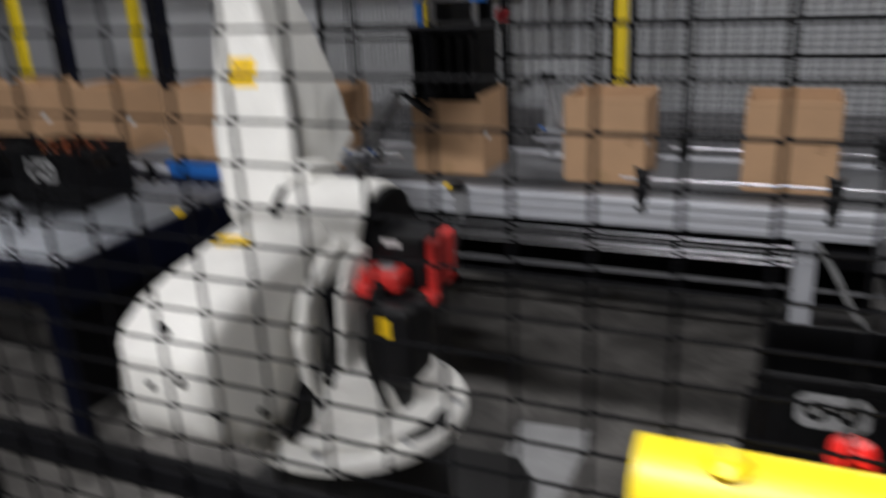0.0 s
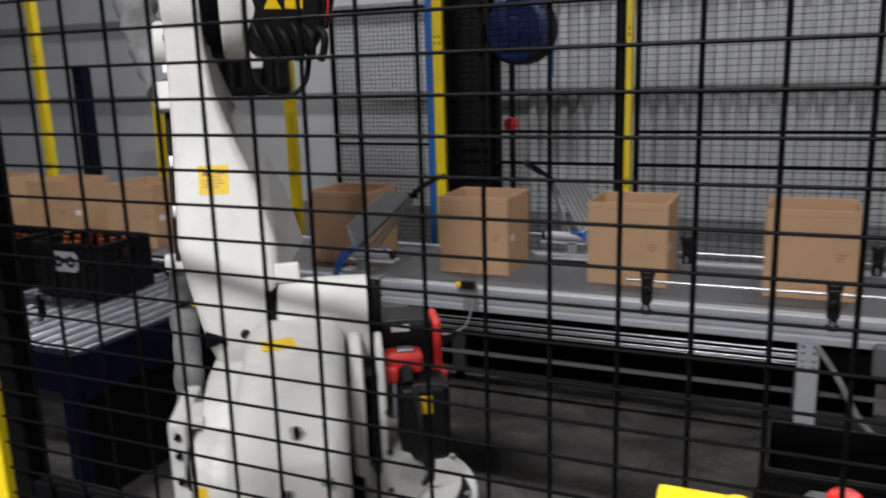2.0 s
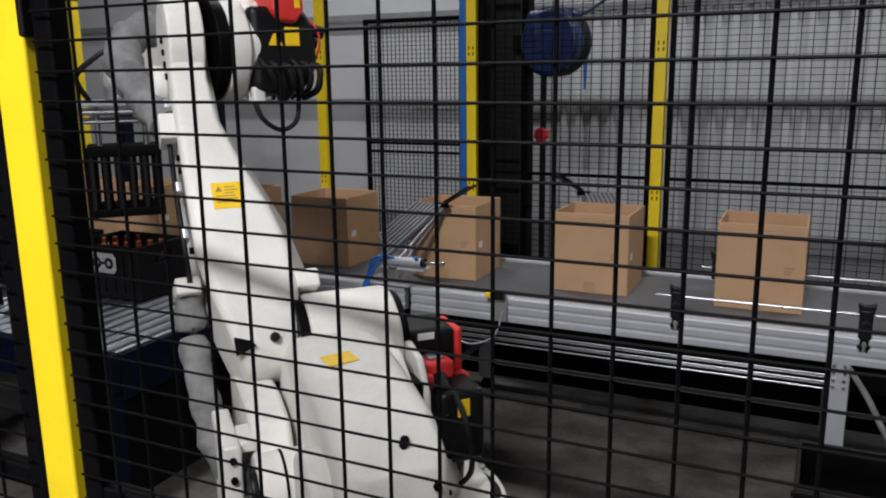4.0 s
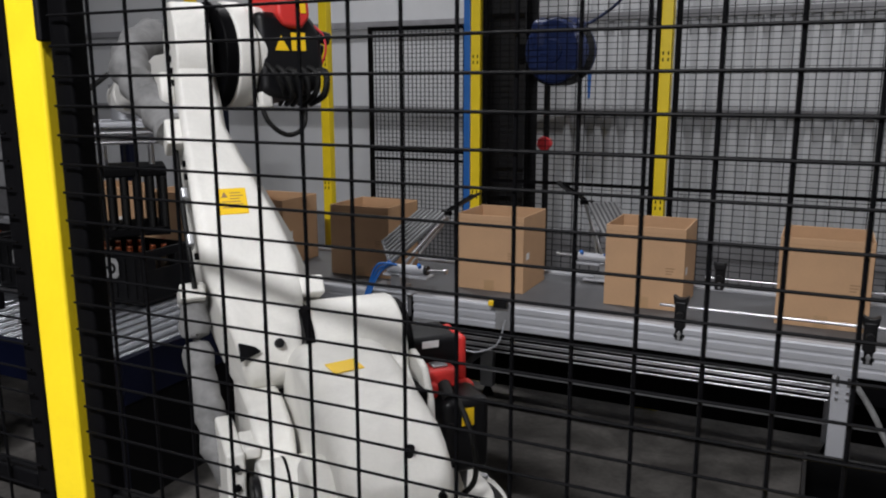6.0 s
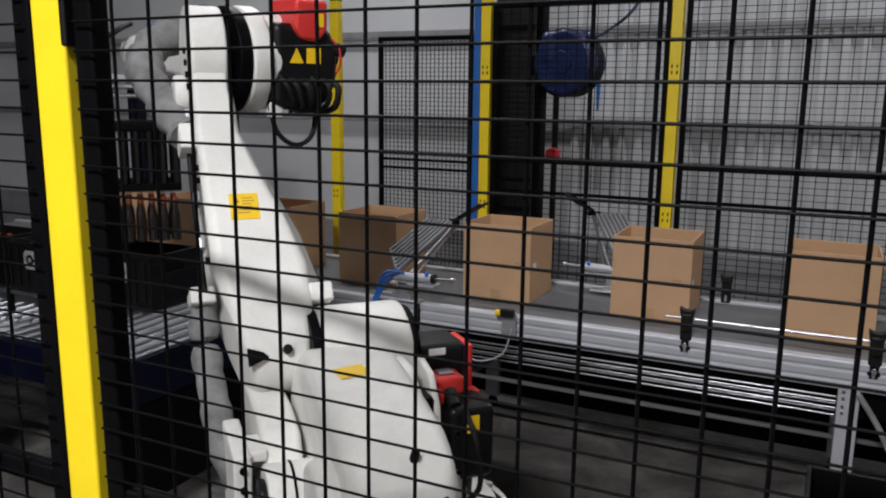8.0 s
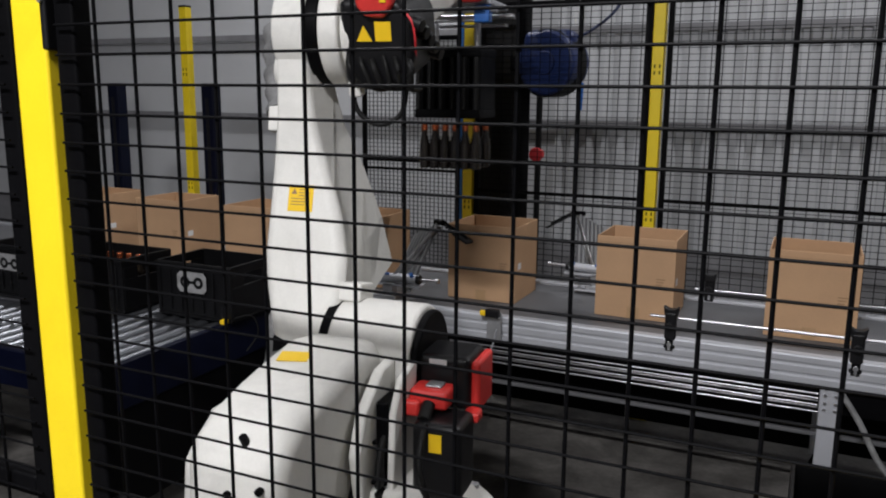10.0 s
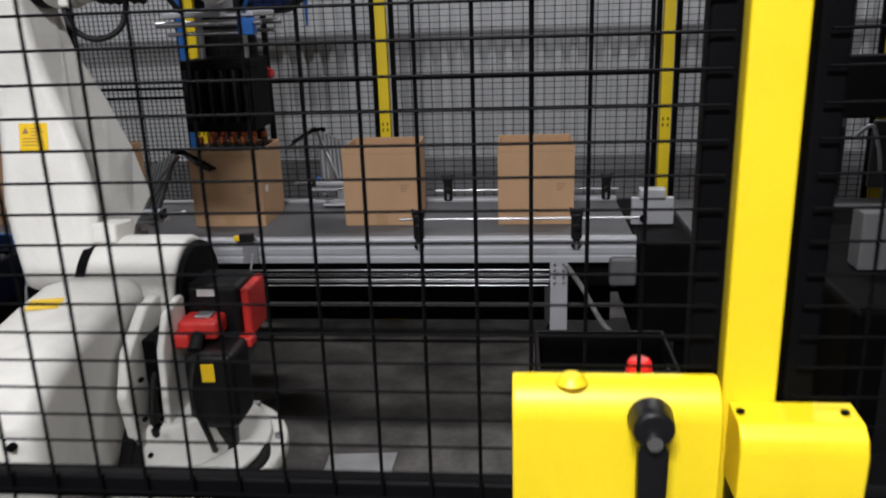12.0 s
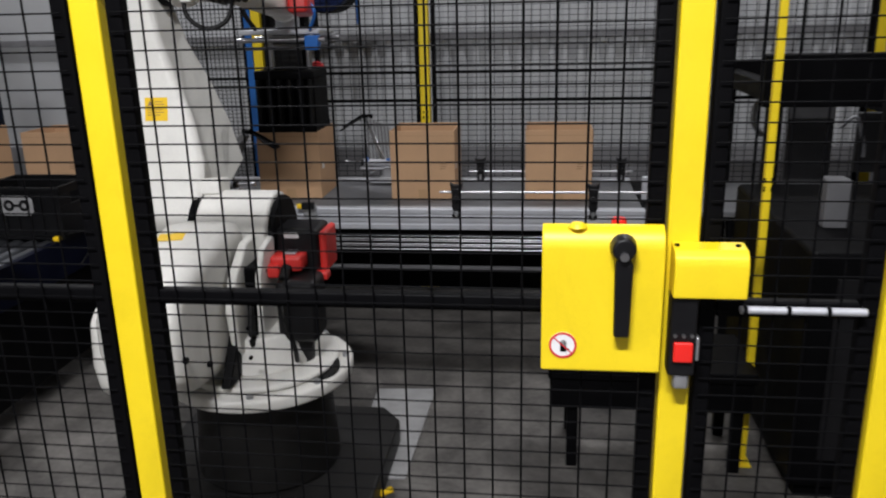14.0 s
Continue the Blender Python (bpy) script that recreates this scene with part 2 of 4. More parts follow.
# ---- safety fence in front ----
WIRE_V = cyl((0, 0, 0), (0, 0, 1), 0.0019, n=8)
WIRE_H = cyl((0, 0, 0), (1, 0, 0), 0.0014, n=8)
me_v, me_h = bpy.data.meshes.new("wire"), bpy.data.meshes.new("wire")
for me, b in ((me_v, WIRE_V), (me_h, WIRE_H)):
    b.to_mesh(me)
    b.free()
    me.materials.append(BLACK)


def wire(parent, mesh, loc, length, axis):
    ob = new("wire", mesh)
    ob.parent = parent
    ob.location = loc
    ob.scale = (1, 1, length) if axis == "z" else (length, 1, 1)
    return ob


def mesh_panel(name, label, x0, x1, first, z0=0.12, z1=2.12, rail=True, category="fence panel"):
    """A framed welded mesh panel, vertical wires every 50 mm and horizontal ones every 30 mm."""
    p = tagged(empty(name, pose(x0, 0, 0)), label, category, "mesh panels")
    w = x1 - x0
    part("frame_tube", box((0, 0.003, z0), (0.028, 0.028, z1), 0.004), BLACK, p)
    part("frame_tube", box((w - 0.028, 0.003, z0), (w, 0.028, z1), 0.004), BLACK, p)
    part("frame_tube", box((0.028, 0.003, z1 - 0.028), (w - 0.028, 0.028, z1), 0.004), BLACK, p)
    part("frame_tube", box((0.028, 0.003, z0), (w - 0.028, 0.028, z0 + 0.028), 0.004), BLACK, p)
    if rail:
        part("mid_rail", box((0.028, 0.004, 1.146), (w - 0.028, 0.026, 1.174), 0.004), BLACK, p)
    k = first
    while k < x1 - 0.03:
        if k > x0 + 0.03:
            wire(p, me_v, (k - x0, 0, z0), z1 - z0, "z")
        k += 0.05
    z = z0 + 0.017
    while z < z1 - 0.02:
        wire(p, me_h, (0.008, -0.0032, z), w - 0.016, "x")
        z += 0.03
    return p


mesh_panel("fence_gate", "black welded mesh gate panel with a mid rail, closed", -0.062, 0.824, 0.0, z0=0.123, category="fence gate")
mesh_panel("mesh_fence", "black welded mesh fence section beside the gate", -1.085, -0.128, -1.05, z0=0.123)
mesh_panel("mesh_fence", "black welded mesh fence section beside the gate", 0.884, 1.160, 0.95, z0=0.123)


def fence_post(x, y, w=0.06, h=2.2, label="yellow square steel fence post with slotted holes", slots=(1.035, 1.065, 1.745, 1.775)):
    p = tagged(empty("fence_post", pose(x, y, 0)), label, "post", "fence posts")
    part("tube", box((-w / 2, 0, 0.008), (w / 2, w, h), 0.004), YELLOW, p)
    part("foot_plate", box((-w, -0.03, 0), (w, w + 0.03, 0.008), 0.002), YELLOW, p)
    part("cap", box((-w / 2 - 0.001, -0.001, h), (w / 2 + 0.001, w + 0.001, h + 0.012), 0.004), BLACK_PLASTIC, p)
    for z in slots:
        for s in (-0.012, 0.012):
            part("slot", box((s - 0.004, -0.001, z - 0.009), (s + 0.004, 0.004, z + 0.009), 0.003), BLACK, p)
    return p


lp = fence_post(-0.097, 0.0, 0.05, slots=())
for z in (1.675, 0.5):
    part("hinge_clip", box((0.0255, -0.006, z), (0.0345, 0.03, z + 0.10), 0.003), BLACK_PLASTIC, lp)
    part("clip_bolt", cyl((0.030, -0.009, z + 0.05), (0.030, -0.005, z + 0.05), 0.003, n=8), ZINC, lp)
fence_post(0.853, 0.0, 0.05, slots=())
fence_post(1.190, 0.0, 0.05, slots=())
fence_post(-1.118, 0.0, 0.05, slots=())

# gate lock: cover with lever, striker block, switch
lock = tagged(empty("gate_lock", pose(0.632, 0, 1.062)), "yellow sheet steel gate lock cover with black lever and hand sign", "lock")
out = [(0.0, 0.0), (-0.036, 0.0), (-0.036, 0.205), (-0.032, 0.222), (-0.022, 0.234), (-0.008, 0.24), (0.0, 0.24)]
part("cover", prism(out, 0.0, 0.19, "x", 0.003), YELLOW, lock)
part("dome_nut", cyl((0.055, -0.018, 0.238), (0.055, -0.018, 0.246), 0.016, 0.009, n=20, bevel=0.002), YELLOW, lock)
knob = part("lever_hub", cyl((0.124, -0.036, 0.214), (0.124, -0.066, 0.214), 0.021, 0.018, n=24, bevel=0.004), BLACK_PLASTIC, lock)
part("lever", prism([(0.113, 0.07), (0.137, 0.07), (0.139, 0.19), (0.133, 0.205), (0.115, 0.205), (0.111, 0.19)], -0.062, -0.046, "y", 0.004), BLACK_PLASTIC, lock)
part("key_cylinder", cyl((0.124, -0.066, 0.205), (0.124, -0.071, 0.205), 0.007, n=16), STEEL, lock)
sign = part("hand_sign", cyl((0.035, -0.0362, 0.045), (0.035, -0.0372, 0.045), 0.0225, n=32), WHITE_PLASTIC, lock, "round white prohibition sticker with red ring")
bm = bmesh.new()
for k in range(28):
    a, b = k * math.tau / 28, (k + 1) * math.tau / 28
    q = [(0.035 + r * math.cos(t), -0.0376, 0.045 + r * math.sin(t)) for r, t in ((0.0225, a), (0.0225, b), (0.0188, b), (0.0188, a))]
    bm.faces.new([bm.verts.new(v) for v in q])
part("ring", bm, SIGN_RED, sign)
part("bar", box((-0.02, -0.0382, -0.0010), (0.02, -0.0378, 0.0010), 0, pose(0.035, 0, 0.045, 0, 42, 0)), SIGN_RED, sign)
bm = bmesh.new()
add_box(bm, (0.031, -0.0380, 0.034), (0.041, -0.0374, 0.044), 0.0002)
for k in range(4):
    add_box(bm, (0.031 + 0.0026 * k, -0.0380, 0.0438), (0.0330 + 0.0026 * k, -0.0374, 0.052 + 0.002 * (k in (1, 2))), 0.0002)
add_box(bm, (0.0405, -0.0380, 0.037), (0.0455, -0.0374, 0.040), 0.0002)
part("mark", bm, BLACK, sign)
part("beacon", cyl((0.122, 0.02, 0.226), (0.122, 0.02, 0.245), 0.014, 0.011, n=20, bevel=0.004), BUTTON_RED, lock)

striker = tagged(empty("lock_striker", pose(0.834, 0, 1.195)), "yellow rounded steel striker cover on the gate post", "lock part")
out = [(0.0, 0.0), (-0.050, 0.0), (-0.052, 0.050), (-0.047, 0.066), (-0.036, 0.076), (0.0, 0.079)]
part("cover", prism(out, 0.0, 0.111, "x", 0.003), YELLOW, striker)
for sx in (0.006, 0.098):
    part("screw", cyl((sx, -0.02, 0.076), (sx, -0.02, 0.080), 0.004, n=10), BLACK, striker)

switch = tagged(empty("safety_switch", pose(0.834, 0, 1.045)), "black plastic safety switch with square red button", "switch")
part("body", box((0.0, -0.042, 0.015), (0.042, -0.002, 0.155), 0.005), BLACK_PLASTIC, switch)
part("button", box((0.006, -0.050, 0.042), (0.036, -0.042, 0.076), 0.003), BUTTON_RED, switch)
for sx in (0.008, 0.021, 0.034):
    part("screw", cyl((sx, -0.046, 0.086), (sx, -0.042, 0.086), 0.003, n=10), STEEL, switch)
part("actuator", box((0.01, -0.036, -0.012), (0.036, -0.016, 0.016), 0.006), ZINC, switch)
part("side_lever", box((0.042, -0.036, 0.04), (0.048, -0.02, 0.08), 0.002), ZINC, switch)
bar = tagged(empty("slide_bolt", pose(0.945, 0, 1.165)), "bare aluminium slide bolt rod across the fence panel", "rod")
part("rod", cyl((0.0, -0.012, 0), (0.19, -0.012, 0), 0.0065, n=12, bevel=0.001), ALU, bar)
for sx in (0.004, 0.07, 0.13):
    part("collar", cyl((sx, -0.012, 0), (sx + 0.006, -0.012, 0), 0.009, n=12), BLACK, bar)

# ---- rear fence ----
BY = 3.37
for px in (-3.93, -2.945, -1.965, -1.02, -0.045, 1.36, 2.4):
    fence_post(px, BY, 0.055, 2.15)


def far_panel(x0, x1, y, z0=0.15, z1=2.1, pitch=(0.05, 0.03), label="black welded mesh panel of the rear fence", name="rear_mesh_fence", rails=(1.13, 1.29)):
    p = tagged(empty(name, pose(x0, y, 0)), label, "fence panel", "rear mesh panels")
    w = x1 - x0
    for lo, hi in (((0, 0, z0), (0.025, 0.025, z1)), ((w - 0.025, 0, z0), (w, 0.025, z1)), ((0.025, 0, z1 - 0.025), (w - 0.025, 0.025, z1)), ((0.025, 0, z0), (w - 0.025, 0.025, z0 + 0.025))):
        part("frame_tube", box(lo, hi, 0.003), BLACK, p)
    for z in rails:
        part("rail", box((0.025, 0.003, z - 0.008), (w - 0.025, 0.02, z + 0.008), 0.002), BLACK, p)
    bm = bmesh.new()
    n = int(w / pitch[0])
    for k in range(1, n):
        xx = k * w / n
        add_box(bm, (xx - 0.0019, -0.002, z0), (xx + 0.0019, 0.0018, z1))
    z = z0 + pitch[1]
    while z < z1:
        add_box(bm, (0.005, -0.0055, z - 0.0015), (w - 0.005, -0.0025, z + 0.0015))
        z += pitch[1]
    tagged(link("mesh_filling", bm, BLACK, p, smooth=False), kind="stuff")
    return p


far_panel(-0.005, 1.325, BY + 0.01)
far_panel(1.395, 2.365, BY + 0.01)
far_panel(-0.985, -0.075, BY + 0.01)
far_panel(-1.80, -1.16, BY + 0.22, z1=1.96, pitch=(0.026, 0.024), label="black mesh door leaf standing behind the boxes", name="mesh_door", rails=(1.2, 1.25))

# black light-curtain columns beside the rear posts
for px in (-3.57, -2.78):
    c = tagged(empty("light_curtain", pose(px, BY, 0)), "slim black light curtain column behind the carton line", "sensor column", "light curtains")
    part("housing", box((-0.045, 0, 0.02), (0.045, 0.08, 1.69), 0.006), BLUE_DARK, c)
    part("foot", box((-0.08, -0.04, 0), (0.08, 0.12, 0.02), 0.003), BLACK, c)
    part("window", box((-0.012, -0.003, 0.3), (0.012, 0.001, 1.6), 0.002), BLACK_PLASTIC, c)

# steel column with hose reel and blue conduit
col = tagged(empty("steel_column", pose(-0.95, 3.62, 0)), "dark painted steel H column of the hall", "column")
part("flange", box((-0.115, 0, 0), (0.115, 0.016, H - 0.01), 0.002), DARK_STEEL, col)
part("flange", box((-0.115, 0.21, 0), (0.115, 0.226, H - 0.01), 0.002), DARK_STEEL, col)
part("web", box((-0.006, 0.016, 0), (0.006, 0.21, H - 0.01), 0.001), DARK_STEEL, col)
cd = tagged(empty("blue_conduit", pose(-1.075, BY + 0.04, 0)), "blue plastic cable duct standing beside the yellow post", "cable duct")
part("duct", box((-0.03, 0, 0), (0.008, 0.03, 2.3), 0.004), BLUE_BRIGHT, cd)
reel = tagged(empty("hose_reel", pose(-0.62, 3.56, 1.80)), "dark blue hose reel hanging on the steel column", "hose reel")
part("drum", cyl((-0.02, -0.08, 0), (0.02, 0.10, 0), 0.168, n=40, bevel=0.02), BLUE, reel)
part("rim", cyl((-0.028, -0.055, 0), (0.012, 0.075, 0), 0.176, n=40, bevel=0.006), RUBBER, reel)
part("hub", cyl((-0.022, -0.09, 0), (-0.018, -0.075, 0), 0.06, n=28, bevel=0.004), BLUE, reel)
part("housing", box((-0.15, -0.07, -0.02), (0.13, 0.09, 0.17), 0.05, seg=4), BLUE, reel)
part("bracket", box((-0.24, 0.0, -0.04), (-0.10, 0.05, 0.04), 0.004), BLACK, reel)
part("hose", tube([(0.1, 0, 0.12), (0.2, 0.02, 0.17), (0.32, 0.05, 0.28), (0.4, 0.1, 0.5)], 0.008), BLUE, reel)
part("nozzle", cyl((0.16, 0, -0.1), (0.16, 0, -0.24), 0.012, 0.006, n=12), BLUE_BRIGHT, reel)
valve = tagged(empty("wall_valve", pose(-0.91, 4.25, 1.27)), "red hand valve on a dark pipe", "valve")
part("pipe", cyl((0, 0.0, -1.27), (0, 0.0, 0.4), 0.02, n=12), DARK_STEEL, valve)
part("handwheel", cyl((0, -0.05, 0), (0, -0.035, 0), 0.045, n=20, bevel=0.005), SIGN_RED, valve)
part("body", cyl((0, -0.03, 0), (0, 0.03, 0), 0.035, n=16, bevel=0.004), RED, valve)

# ---- carton conveyor ----
CY0, CY1, CZ = 2.47, 3.22, 0.70
conv = tagged(empty("carton_conveyor", pose(0, 0, 0)), "long grey belt conveyor with aluminium side rails", "conveyor")
part("belt", box((-4.6, CY0 + 0.04, CZ - 0.03), (1.11, CY1 - 0.04, CZ), 0.006), BELT, conv)
CX = -0.93
for y0, y1 in ((CY0, CY0 + 0.04), (CY1 - 0.04, CY1)):
    out = [(y0, 0.61), (y0 + 0.012, 0.605), (y1, 0.605), (y1, 0.715), (y0 + 0.004, 0.715), (y0, 0.708), (y0, 0.688), (y0 + 0.006, 0.684), (y0 + 0.006, 0.676), (y0, 0.672), (y0, 0.648), (y0 + 0.006, 0.644), (y0 + 0.006, 0.636), (y0, 0.632)]
    part("side_rail", prism(out, CX, 1.11, "x", 0.0012), ALU, conv)
    part("side_rail", prism(out, -4.6, CX - 0.03, "x", 0.0012), ALU, conv)
# thin bright rods draw the light reflected along a grooved beam
for k in range(6):
    part("glint_rod", cyl((-0.72, CY0 + 0.012 + 0.012 * (k % 2), 0.505 + 0.013 * k), (0.76, CY0 + 0.012 + 0.012 * (k % 2), 0.505 + 0.013 * k), 0.0035, n=8), STEEL, conv)
part("lower_beam", box((-4.5, CY0 + 0.05, 0.49), (1.10, CY0 + 0.11, 0.60), 0.004), BLACK, conv)
part("lower_beam", box((-4.5, CY1 - 0.11, 0.49), (1.10, CY1 - 0.05, 0.60), 0.004), BLACK, conv)
# added black sheet: imitates the shade under the belt and blocks rear lamp light
part("shade_sheet", box((-4.5, CY1 + 0.004, 0.05), (1.10, CY1 + 0.016, 0.60), 0.003), BLACK, conv, "added black sheet imitating the shade under the belt")
part("low_rail", box((-4.4, CY0 + 0.10, 0.375), (1.08, CY0 + 0.12, 0.39), 0.002), GREY_RIB, conv)
part("drive_cover", box((1.115, CY0 - 0.01, 0.26), (1.345, CY1 + 0.01, 0.692), 0.008), BLACK, conv, "black drive cover at the belt end")
part("cover_leg", box((1.29, CY0 + 0.02, 0), (1.33, CY0 + 0.06, 0.26), 0.003), BLACK, conv)
part("cover_leg", box((1.29, CY1 - 0.06, 0), (1.33, CY1 - 0.02, 0.26), 0.003), BLACK, conv)
part("drive_drum", cyl((1.055, CY0 + 0.05, CZ - 0.085), (1.055, CY1 - 0.05, CZ - 0.085), 0.05, n=24), STEEL, conv)
for lx in (-3.9, -2.4, -0.86, 0.80):
    for ly in (CY0 + 0.002, CY1 - 0.05):
        leg = part("leg", box((lx - 0.036, ly, 0.05), (lx + 0.036, ly + 0.045, 0.62), 0.004), ALU, conv)
        part("foot", cyl((lx, ly + 0.022, 0), (lx, ly + 0.022, 0.05), 0.035, 0.014, n=16), BLACK, leg)
        for bz in (0.52, 0.545, 0.575, 0.60):
            for bx in (-0.018, 0.018):
                part("bolt", cyl((lx + bx, ly - 0.005, bz), (lx + bx, ly + 0.002, bz), 0.006, n=8), STEEL, leg)
    part("cross_beam", box((lx - 0.02, CY0 + 0.045, 0.26), (lx + 0.02, CY1 - 0.05, 0.30), 0.003), ALU, conv)
part("end_plate", box((-0.93, CY0 - 0.004, 0.50), (-0.80, CY0 + 0.0, 0.615), 0.003), ZINC, conv)
for bx in (-0.91, -0.87, -0.83):
    for bz in (0.53, 0.56, 0.59):
        part("bolt", cyl((bx, CY0 - 0.01, bz), (bx, CY0 - 0.003, bz), 0.006, n=8), STEEL, conv)
part("hose", tube([(0.83, CY0 - 0.01, 0.60), (0.90, CY0 - 0.03, 0.50), (0.98, CY0 - 0.05, 0.36), (1.10, CY0 - 0.03, 0.24)], 0.011), CLOTH, conv)
part("cable", tube([(-0.72, CY0 - 0.012, 0.58), (-0.70, CY0 - 0.02, 0.52), (-0.62, CY0 - 0.02, 0.50), (-0.52, CY0 - 0.02, 0.55), (-0.485, CY0 - 0.02, 0.66)], 0.004), ALU, conv)
part("drive_motor", box((1.0, CY0 - 0.05, 0.52), (1.11, CY0 - 0.002, 0.64), 0.014), GREY_RIB, conv)

# guide rods with black clamps on both sides
for gy, gz, xs, x0 in ((CY0 + 0.03, 0.79, (0.222, 0.869), 0.14), (CY1 - 0.03, 0.755, (0.285, 1.06), 0.22)):
    rod = tagged(empty("guide_rail", pose(0, gy, 0)), "bright round guide rod on black clamps", "guide rail", "carton guides")
    part("rod", cyl((x0, 0, gz), (1.12, 0, gz), 0.006, n=12), STEEL, rod)
    for gx in xs:
        cl = part("clamp", box((gx - 0.022, -0.03 if gy < 3 else -0.012, 0.655 if gy < 3 else 0.70), (gx + 0.022, -0.008 if gy < 3 else 0.014, 0.815), 0.007), BLACK_PLASTIC, rod)
        part("knob", cyl((gx, -0.03, 0.765), (gx, -0.05, 0.765), 0.014, n=14, bevel=0.003), BLACK_PLASTIC, cl)
        part("jaw", prism([(gx - 0.024, 0.80), (gx + 0.024, 0.80), (gx + 0.030, 0.838), (gx + 0.010, 0.828), (gx - 0.010, 0.828), (gx - 0.030, 0.838)], -0.026, 0.006, "y", 0.003), BLACK_PLASTIC, cl)
        part("slot", box((gx - 0.005, -0.0325 if gy < 3 else -0.0145, 0.665 if gy < 3 else 0.71), (gx + 0.005, -0.0305 if gy < 3 else -0.0125, 0.70 if gy < 3 else 0.74), 0.001), ZINC, cl)
        part("screw", cyl((gx, -0.031, 0.69), (gx, -0.036, 0.69), 0.009, n=10), ZINC, cl)
sens = tagged(empty("photo_sensor", pose(-0.50, CY0 - 0.015, 0.715)), "small yellow and black photo sensor on a bracket", "sensor")
part("bracket", box((-0.03, -0.004, -0.10), (0.035, 0.0, 0.02), 0.001), ZINC, sens)
part("body", box((-0.03, -0.03, 0.0), (0.03, -0.004, 0.035), 0.004), BLACK_PLASTIC, sens)
part("lens", box((-0.055, -0.028, 0.004), (-0.03, -0.008, 0.026), 0.004), STICKER, sens)
end_br = tagged(empty("end_sensor", pose(1.2, 2.72, CZ)), "aluminium sensor bracket at the end of the belt", "sensor")
part("plate", box((-0.08, 0, 0.0), (0.10, 0.03, 0.12), 0.005), ALU, end_br)
part("head", box((-0.05, -0.02, 0.12), (0.06, 0.04, 0.16), 0.005), ALU, end_br)
part("eye", cyl((-0.03, -0.004, 0.03), (-0.03, -0.012, 0.03), 0.016, n=14), BLACK, end_br)


leaves = []


def flap_guide(x, y, s):
    """A pneumatic guide with a tilted ribbed apron and a swinging leaf for the carton flap; s is the side towards the carton."""
    g = tagged(empty("flap_guide", pose(x, y, CZ)), "pneumatic flap guide with grey ribbed apron and dark leaf", "flap guide", "flap guides")

    def bx(u0, u1, y0, y1, z0, z1, bev=0.004):
        return box((min(s * u0, s * u1), y0, z0), (max(s * u0, s * u1), y1, z1), bev)

    def at(u, v, w):
        return Vector((s * u, v, w))
    part("base_bracket", bx(-0.10, 0.05, -0.06, 0.02, 0.016, 0.045), ZINC, g)
    part("foot_plate", bx(-0.14, 0.10, -0.075, -0.02, 0.0155, 0.024, 0.002), ALU, g)
    part("upright", bx(-0.02, 0.03, -0.05, 0.0, 0.045, 0.10), ZINC, g)
    part("bridge_plate", bx(-0.06, 0.16, -0.05, 0.03, 0.086, 0.096, 0.002), ALU, g)
    part("cylinder", cyl(at(-0.05, -0.02, 0.118), at(0.14, -0.02, 0.122), 0.020, n=18, bevel=0.003), ALU, g)
    part("end_cap", cyl(at(0.138, -0.02, 0.122), at(0.156, -0.02, 0.1224), 0.022, n=18, bevel=0.002), BLACK_PLASTIC, g)
    part("piston_rod", cyl(at(0.15, -0.02, 0.1223), at(0.235, -0.02, 0.124), 0.005, n=10), STEEL, g)
    part("rod_end", cyl(at(0.232, -0.02, 0.124), at(0.248, -0.02, 0.1243), 0.011, n=12), STEEL, g)
    for u in (-0.03, 0.12):
        part("fitting", cyl(at(u, -0.03, 0.135), at(u, -0.045, 0.15), 0.009, n=10), BLUE_BRIGHT, g)
    for k in range(3):
        part("air_hose", tube([at(-0.03 + 0.02 * k, -0.04, 0.14), at(-0.07, -0.055 - 0.01 * k, 0.10 + 0.02 * k), at(-0.10 - 0.01 * k, -0.07, 0.04), at(-0.115 - 0.012 * k, -0.09, -0.03)], 0.006), BLUE_BRIGHT, g)
    # apron: a tilted sheet between two slanting edges, ribbed along the slope
    A, B, C, D = at(-0.12, 0.06, 0.22), at(0.01, 0.19, 0.36), at(0.16, 0.17, 0.352), at(-0.03, -0.03, 0.13)
    nrm = (B - A).cross(D - A).normalized()
    if nrm.y > 0:
        nrm = -nrm

    def sheet(p, q, r, t, th):
        bm = bmesh.new()
        lo = [bm.verts.new(v) for v in (p, q, r, t)]
        hi = [bm.verts.new(v + nrm * th) for v in (p, q, r, t)]
        bm.faces.new(lo)
        bm.faces.new(hi[::-1])
        for k in range(4):
            bm.faces.new((lo[k], hi[k], hi[(k + 1) % 4], lo[(k + 1) % 4]))
        bmesh.ops.recalc_face_normals(bm, faces=bm.faces)
        return bm
    ap = part("apron", sheet(A, B, C, D, -0.005), GREY_RIB, g, "grey ribbed plastic apron")
    for k in range(7):
        f0, f1 = (k + 0.12) / 7, (k + 0.62) / 7
        part("rib", sheet(A.lerp(D, f0), B.lerp(C, f0), B.lerp(C, f1), A.lerp(D, f1), 0.009), RIB, ap)
    part("apron_edge", cyl(A, D, 0.007, n=10), ALU, ap)
    part("link", cyl(at(0.02, -0.03, 0.125), C + Vector((0, -0.012, -0.01)), 0.008, n=12), STEEL, g)
    part("link", cyl(at(0.05, -0.01, 0.125), C + Vector((0, 0.012, -0.02)), 0.006, n=12), STEEL, g)
    part("hinge", cyl(C + Vector((-0.03 * s, 0.02, 0.0)), C + Vector((0.025 * s, -0.02, 0.004)), 0.012, n=14), BLACK, g)
